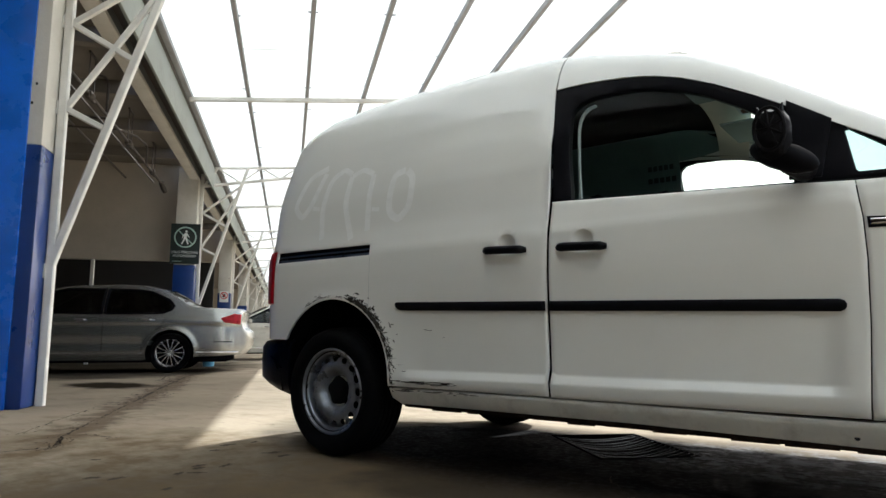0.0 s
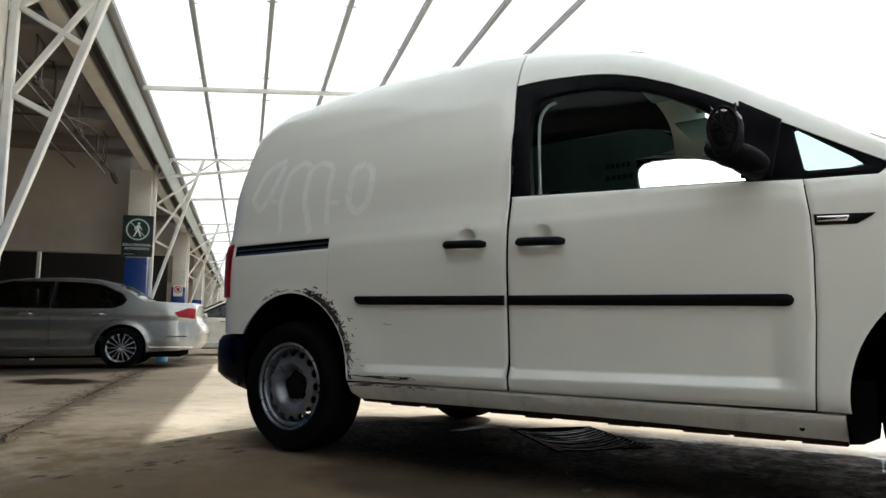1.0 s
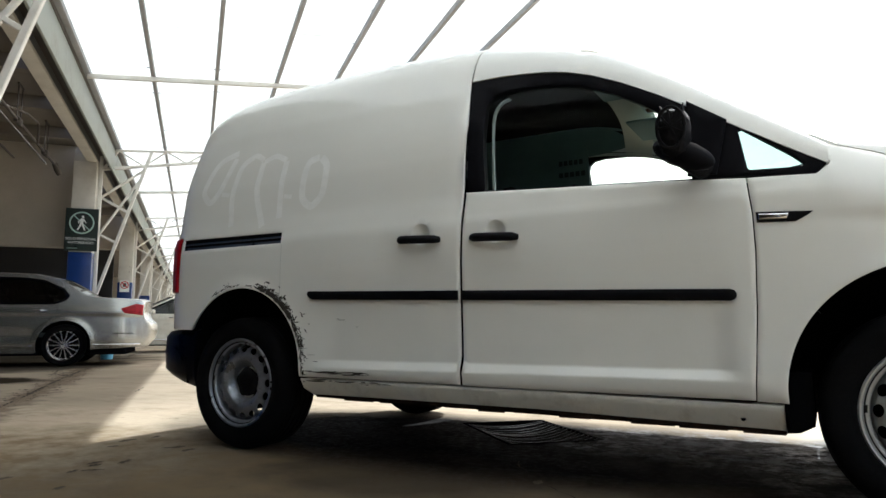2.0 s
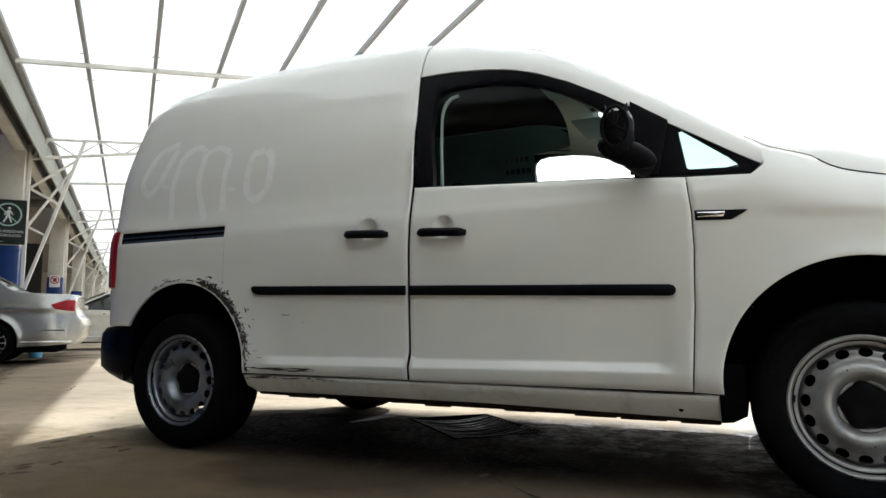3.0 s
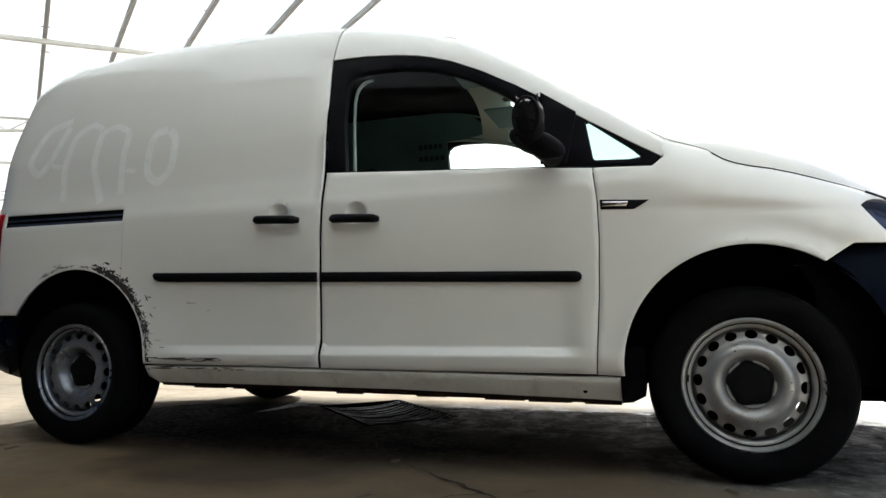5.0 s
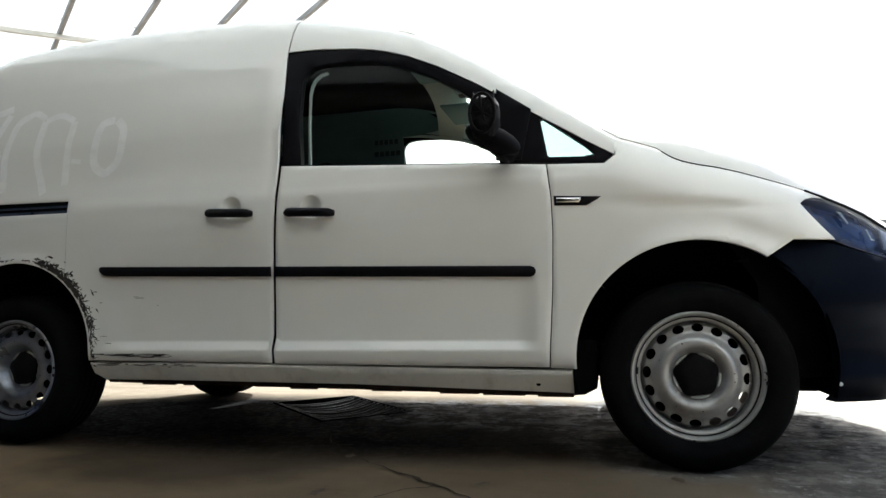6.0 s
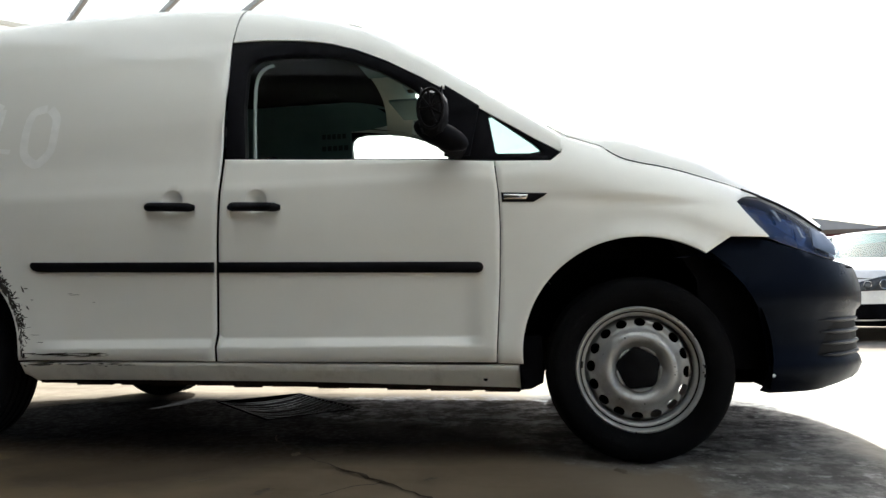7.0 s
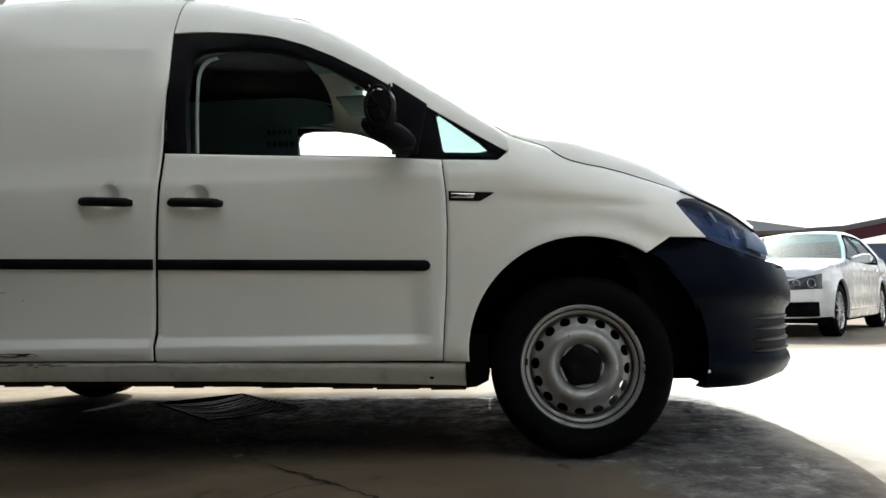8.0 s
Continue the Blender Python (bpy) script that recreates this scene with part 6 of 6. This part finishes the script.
        part("door_mirror", tube([(xf - .80, sgn * (W / 2 - .08), .98 * k), (xf - .80, sgn * (W / 2 + .02), 1.0 * k), (xf - .82, sgn * (W / 2 + .09), 1.005 * k), (xf - .82, sgn * (W / 2 + .165), 1.0 * k), (xf - .83, sgn * (W / 2 + .19), 1.0 * k)], [.02, .045, .062, .055, .02], 14), paint, car)
        for ax in (xf, xr):
            car_wheel(car, ax, sgn * (W / 2 - .035), r, r, mir is not None, spokes)
            rows = [[(x, sgn * d, z) for x, z in circle(ax, r, arch + .01, -20, 200, 18)] for d in (W / 2 - .03, W / 2 - .3)]
            rows.append([(ax, sgn * (W / 2 - .3), r)] * 19)
            part("wheel_housing", grid(rows), CAVITY, car)

    def ribbon(line, crown, bow, n=13, sub=4):
        pts = []
        for i in range(len(line) - 1):
            pts += [(line[i][0] + (line[i + 1][0] - line[i][0]) * q / sub, line[i][1] + (line[i + 1][1] - line[i][1]) * q / sub) for q in range(sub)]
        pts.append(line[-1])
        rows = []
        for x, z in pts:
            h = -skin(x, z) - .004
            s = 1 if x > 0 else -1
            rows.append([(x + s * bow * (1 - w * w), h * w, z + crown * (1 - w * w)) for w in (-1 + 2 * q / (n - 1) for q in range(n))])
        return grid(rows)

    part("front_bumper", thicken(ribbon(top[:5], 0, .10), .01), paint, car)
    part("bonnet", thicken(ribbon(top[4:] + screen[:1], .045, .10), .01), paint, car)
    part("windscreen", thicken(ribbon(screen, .04, .12), .005), glass, car)
    part("roof", thicken(ribbon(screen[-1:] + roof + rear_glass[:1], .04, .0), .01), paint, car)
    part("rear_screen", thicken(ribbon(rear_glass, .04, .06), .005), glass, car)
    part("boot", thicken(ribbon(rear_glass[-1:] + tail[:3], .03, .06), .01), paint, car)
    part("rear_bumper", thicken(ribbon(tail[2:], 0, .07), .01), paint, car)
    prof_z, prof_x = [p[1] for p in top[:6]], [p[0] for p in top[:6]]

    def nose_at(y, z, out=.006):
        """The point of the car's front over the width y at the height z."""
        px = float(np.interp(z, prof_z, prof_x))
        half = -skin(px, z)
        if abs(y) <= half:
            return (px + .10 * (1 - (y / half) ** 2) + out, y, z)
        q = (max(.0, W / 2 - .012 - abs(y)) / .30) ** (1 / 2.6)
        return (L / 2 - .62 * (1 - q) + out * .5, y + math.copysign(out, y), z)

    def nose_patch(y0, y1, z0, z1, n=12, taper=0.0, rise=0.0):
        rows = []
        for j in range(5):
            t = j / 4
            rows.append([nose_at(y0 + (y1 - y0) * i / n, z0 + (z1 - z0) * t + (taper * (1 - t) + rise * t) * i / n) for i in range(n + 1)])
        return thicken(grid(rows), .006)

    part("lower_grille", nose_patch(-.735, .735, .255, .425, 24), CAVITY, car, "dark lower air intake")
    part("upper_grille", nose_patch(-.44, .44, .60, .655, 16), CAVITY, car, "dark upper grille")
    for sg in (-1, 1):
        lamp = part("headlamp", nose_patch(sg * .47, sg * .765, .565, .665, 12, .008, .085), LAMP_GREY, car, "dark headlamp with bright bulbs")
        for cy, rr in ((.56, .036), (.68, .05)):
            c = Vector(nose_at(sg * cy, .64, .010))
            d = (Vector(nose_at(sg * (cy + .03), .64, .010)) - Vector(nose_at(sg * (cy - .03), .64, .010))).normalized()
            up = Vector((0, 0, 1))
            ring = [c + d * rr * math.cos(q) + up * rr * math.sin(q) for q in (2 * math.pi * i / 20 for i in range(21))]
            part("bulb_ring", tube(ring, .004, 6), CHROME, lamp, "bright ring of a bulb")
    part("underbody", box(-L / 2 + .34, L / 2 - .34, -W / 2 + .09, W / 2 - .09, .17, .45, .02), CAVITY, car)
    part("cabin_floor", box(xr - .2, xf - .6, -W / 2 + .15, W / 2 - .15, .45, .52, .01), TRIM, car)
    part("dashboard", box(xf - .80, xf - .45, -W / 2 + .22, W / 2 - .22, .70, .95 * k, .04), TRIM, car)
    for sx in (split + .12, xr + .42):
        for sy in (-.37, .37):
            part("seat", box(sx - .08, sx + .06, sy - .24, sy + .24, .55, 1.12 * k, .05), SEAT, car)
            part("headrest", box(sx - .09, sx + .01, sy - .12, sy + .12, 1.14 * k, 1.28 * k, .04), SEAT, car)
    return tagged(car, label, "car", group)


yaw_in = math.degrees(math.atan2(-OUT.y, -OUT.x))
a = site(12.78, -3.10, 0)
sedan(pose(a.x, a.y, 0, 0, 0, yaw_in), SILVER_PAINT, DARK_GLASS, "silver saloon car parked nose-in under the deck", L=4.87, W=1.83, base=2.80, front=.825, group="parked cars", ahead=.30)
a = site(18.9, -.44, 0)
sedan(pose(a.x, a.y, 0, 0, 0, yaw_in), CREAM_PAINT, DARK_GLASS, "cream white saloon car parked beside the colonnade", L=4.4, W=1.72, base=2.55, front=.85, group="parked cars")
sedan(pose(6.69, 7.75, 0, 0, 0, 232), WHITE_PAINT, TINTED_GLASS, "bright white saloon car parked in the sunny yard", L=4.38, W=1.70, H=1.395, base=2.55, front=.82, r=.318, spokes=10, group="parked cars", lift=.022)
sedan(pose(8.50, 6.33, 0, 0, 0, 232), WHITE_PAINT, TINTED_GLASS, "white saloon car beside another in the yard", L=4.38, W=1.70, H=1.395, base=2.55, front=.82, r=.318, spokes=10, group="parked cars", lift=.022)


# ---- far sheds ----
def maroon_shed():
    """Long open shed: a dark roof edge that rises to one end, maroon sheeting under it, a painted wall behind."""
    ox, oy = 16.0, 25.0
    e = empty("open_shed", pose(ox, oy, 0))
    edge = [(9.0, 2.96), (12.8, 3.0), (14.4, 3.04), (15.9, 3.09), (17.6, 3.39), (22.0, 4.2), (26.0, 4.9)]
    for (xa, za), (xb, zb) in zip(edge[:-1], edge[1:]):
        part("fascia", bar((xa - ox, 0, za - .10), (xb - ox, 0, zb - .10), .08, .20, up=(0, 0, 1)), GREY_ROOF, e)
    under = [[(x - ox, .06, z - .17), (x - ox, .10, z - .66)] for x, z in edge]
    part("roof_sheet", thicken(grid(under), .04), MAROON, e, "maroon sheeting below the roof edge")
    part("roof", thicken(grid([[(x - ox, -.02, z + .01), (x - ox, 6.0, z + .25)] for x, z in edge]), .05), GREY_ROOF, e)
    part("rear_wall", box(9.0 - ox, 26.0 - ox, .4, .6, 0, 2.4, .02), BLUE_GREY_WALL, e, "blue-grey painted wall")
    return tagged(e, "long shed with a rising maroon roof at the far yard edge", "shed")


maroon_shed()


def pale_lean_to():
    """Sloping roof of pale sheeting on slim posts."""
    ox, oy = 12.0, 23.6
    e = empty("lean_to", pose(ox, oy, 0))
    slope = lambda x: 3.60 - (x - 10.0) * .17
    rows = [[(x - ox, 0, slope(x)), (x - ox, 1.2, slope(x) + .05)] for x in (9.0, 10.5, 12.0, 13.0, 13.9)]
    part("roof", thicken(grid(rows), .05), PALE_SHED, e)
    face = [[(x - ox, .05, slope(x) - .05), (x - ox, .05, min(slope(x) - .06, 2.86))] for x in (9.0, 10.5, 12.0, 13.0, 13.9)]
    part("front_sheet", thicken(grid(face), .03), PALE_SHED, e, "pale sheet under the slope")
    for x in (9.2, 11.4):
        part("post", bar((x - ox, .1, 0), (x - ox, .1, 2.9), .12, .12, up=(1, 0, 0)), STEEL_WHITE, e)
    return tagged(e, "pale grey lean-to roof before the far shed", "shed")


pale_lean_to()


# ---- floor details ----
def drain_grate():
    """Slotted iron grate, sagging into its pit in the slab."""
    e = empty("drain_grate", GRATE)
    w, l = GRATE_W, GRATE_L
    pit = bmesh.new()
    rings = [[pit.verts.new((x, y, z)) for x, y in ((-l, -w), (l, -w), (l, w), (-l, w))] for z in (-.001, -.16)]
    for i in range(4):
        pit.faces.new((rings[0][i - 1], rings[0][i], rings[1][i], rings[1][i - 1]))
    pit.faces.new(rings[1])
    part("pit", pit, PIT_BLACK, e, "near-black drain pit", smooth=False)
    for x0, x1, y0, y1 in ((-l - .012, l + .012, -w - .012, -w), (-l - .012, l + .012, w, w + .012), (-l - .012, -l, -w, w), (l, l + .012, -w, w)):
        part("rim", box(x0, x1, y0, y1, -.004, .003, .001), CAVITY, e)
    rnd = random.Random(5)
    for k in range(15):
        y = -w + 2 * w * (k + .5) / 15
        deep = .042 * (1 - .45 * (y / w) ** 2) * rnd.uniform(.85, 1.15)
        lean = rnd.uniform(-.006, .006)
        rows = []
        for q in range(11):
            t = -1 + 2 * q / 10
            z = .003 - deep * (1 - abs(t) ** 2.2)
            yy = y + lean * math.sin(3.0 * t)
            rows.append([(l * t, yy - .004, z - .016), (l * t, yy - .004, z - .003), (l * t, yy - .001, z), (l * t, yy + .002, z), (l * t, yy + .004, z - .003), (l * t, yy + .004, z - .016)])
        part("grate_bar", grid(rows, close_v=True), IRON, e)
    return tagged(e, "slotted sagging iron drain grate set in the floor under the van", "drain")


drain_grate()


def crack(points, width, seed, crumbs=0.0, spread=1.1):
    """A broken dark line with crumbled blotches along it."""
    rnd = random.Random(seed)
    fine = []
    for i in range(len(points) - 1):
        p, q = Vector(points[i]), Vector(points[i + 1])
        n = max(3, int((q - p).length / .035))
        fine += [p.lerp(q, k / n) + Vector((rnd.gauss(0, .007), rnd.gauss(0, .007))) for k in range(n)]
    fine.append(Vector(points[-1]))
    bm = bmesh.new()
    run, swell = [], .5
    for i, p in enumerate(fine):
        t = (fine[min(i + 1, len(fine) - 1)] - fine[max(i - 1, 0)]).normalized()
        side = Vector((-t.y, t.x))
        swell = min(1.0, max(.12, swell + rnd.gauss(0, .22)))
        s = side * width * swell * rnd.uniform(.6, 1.0) / 2
        run.append([(p.x - s.x, p.y - s.y, .0035), (p.x + s.x, p.y + s.y, .0035)])
        if (rnd.random() < min(.05, crumbs) or i == len(fine) - 1) and len(run) > 1:
            grid(run, bm=bm)
            run = []
        for _ in range(int(crumbs * 3 + rnd.random())):
            if rnd.random() < .35:
                continue
            c = p + side * rnd.gauss(0, width * spread) + t * rnd.gauss(0, .02)
            m, rx, ry = 9, rnd.uniform(.2, 1.2) * max(.024, width), rnd.uniform(.12, .45) * max(.02, width)
            ring = []
            for k in range(m):
                a = 2 * math.pi * k / m
                q = rnd.uniform(.5, 1.0)
                d = t * (rx * q * math.cos(a)) + side * (ry * q * math.sin(a))
                ring.append(bm.verts.new((c.x + d.x, c.y + d.y, .0030)))
            bm.faces.new(ring)
    return tagged(finish(bm, "floor_crack", CRACK, smooth=False), "dark ragged crack in the concrete floor", "crack", "floor cracks")


crack([(1.25, .40), (1.47, .09), (1.70, -.10), (1.89, -.25), (2.10, -.44), (2.35, -.75)], .022, 1)
crack([(1.89, -.25), (1.80, -.31), (1.74, -.40)], .007, 11)
crack([(-1.39, -.87), (-1.37, -.76), (-1.29, -.68), (-1.67, -.46), (-2.25, -.03), (-3.18, .69)], .022, 2, .55, 2.2)
crack([(-3.18, .69), (-4.62, 1.79), (-6.66, 3.4), (-11.4, 7.58)], .05, 12, 1.0, 2.0)
crack([(-1.76, -.45), (-1.64, -.30), (-1.42, -.30)], .020, 3, .7, 2.0)
crack([(-1.67, -.46), (-1.50, -.54), (-1.29, -.68)], .020, 4, .6, 2.0)
crack([(-1.99, -.57), (-2.49, -.17), (-2.88, .17), (-3.34, .57), (-3.65, .99)], .012, 5, .5, 3.0)
crack([(-3.5, .95), (-3.89, 1.26), (-3.61, 1.40)], .022, 6, .3)
crack([(-3.05, 1.67), (-3.38, 1.99)], .016, 7, .1)
crack([(4.60, 4.35), (4.93, 3.9), (5.17, 3.58)], .02, 21)
crack([(4.55, 3.3), (4.66, 3.2), (4.86, 2.92), (5.01, 2.56), (5.2, 2.1)], .016, 22)
crack([(3.84, 1.45), (3.99, 1.34), (4.24, 1.16), (4.6, .95)], .008, 23)
crack([(-5.6, 2.55), (-6.2, 2.75), (-6.9, 3.2), (-7.8, 4.1)], .06, 8, .6)


def floor_spot(x, y, rx, ry, turn, seed):
    """A trodden dark spot, thin as a film."""
    rnd = random.Random(seed)
    n = 22
    bm = bmesh.new()
    ring = []
    for k in range(n):
        a = 2 * math.pi * k / n
        q = rnd.uniform(.45, 1.0)
        ring.append(bm.verts.new((rx * q * math.cos(a), ry * q * math.sin(a), .003)))
    bm.faces.new(ring)
    o = finish(bm, "floor_spot", SPOT, smooth=False)
    o.matrix_world = pose(x, y, 0, 0, 0, turn)
    return tagged(o, "dark trodden spot of dirt on the concrete", "stain", "floor spots")


SPOTS = [(-.80, -.69), (-.40, -.89), (-.31, -.83), (-.20, -.63), (-.16, -.57), (-.24, -.51), (-.29, -.47), (-.20, -.40), (-.68, -.08), (-.69, -.04), (-.59, -.19), (-.66, .10),
         (-.31, -.08), (-.30, -.05), (-.19, -.09), (.03, -.81), (1.30, -.28), (1.56, -.38), (1.47, .09), (2.60, -.05), (2.02, -.20)]
for i, (sx, sy) in enumerate(SPOTS):
    floor_spot(sx, sy, .036 + .022 * ((i * 7) % 5) / 4, .018 + .012 * ((i * 3) % 4) / 3, 40 + 25 * (i % 4), 20 + i)


def bucket():
    at = site(14.3, -1.55, 0)
    prof = [(.001, .004), (.10, .004), (.105, .01), (.115, .14), (.121, .143), (.121, .15), (.112, .15), (.10, .02), (.001, .018)]
    n = 20
    rows = [[(r * math.cos(2 * math.pi * k / n), r * math.sin(2 * math.pi * k / n), z) for k in range(n)] for r, z in prof]
    o = finish(grid(rows, close_v=True), "bucket", BUCKET_BLUE)
    o.location = at
    return tagged(o, "pale blue plastic bucket on the floor behind a car", "bucket")


bucket()
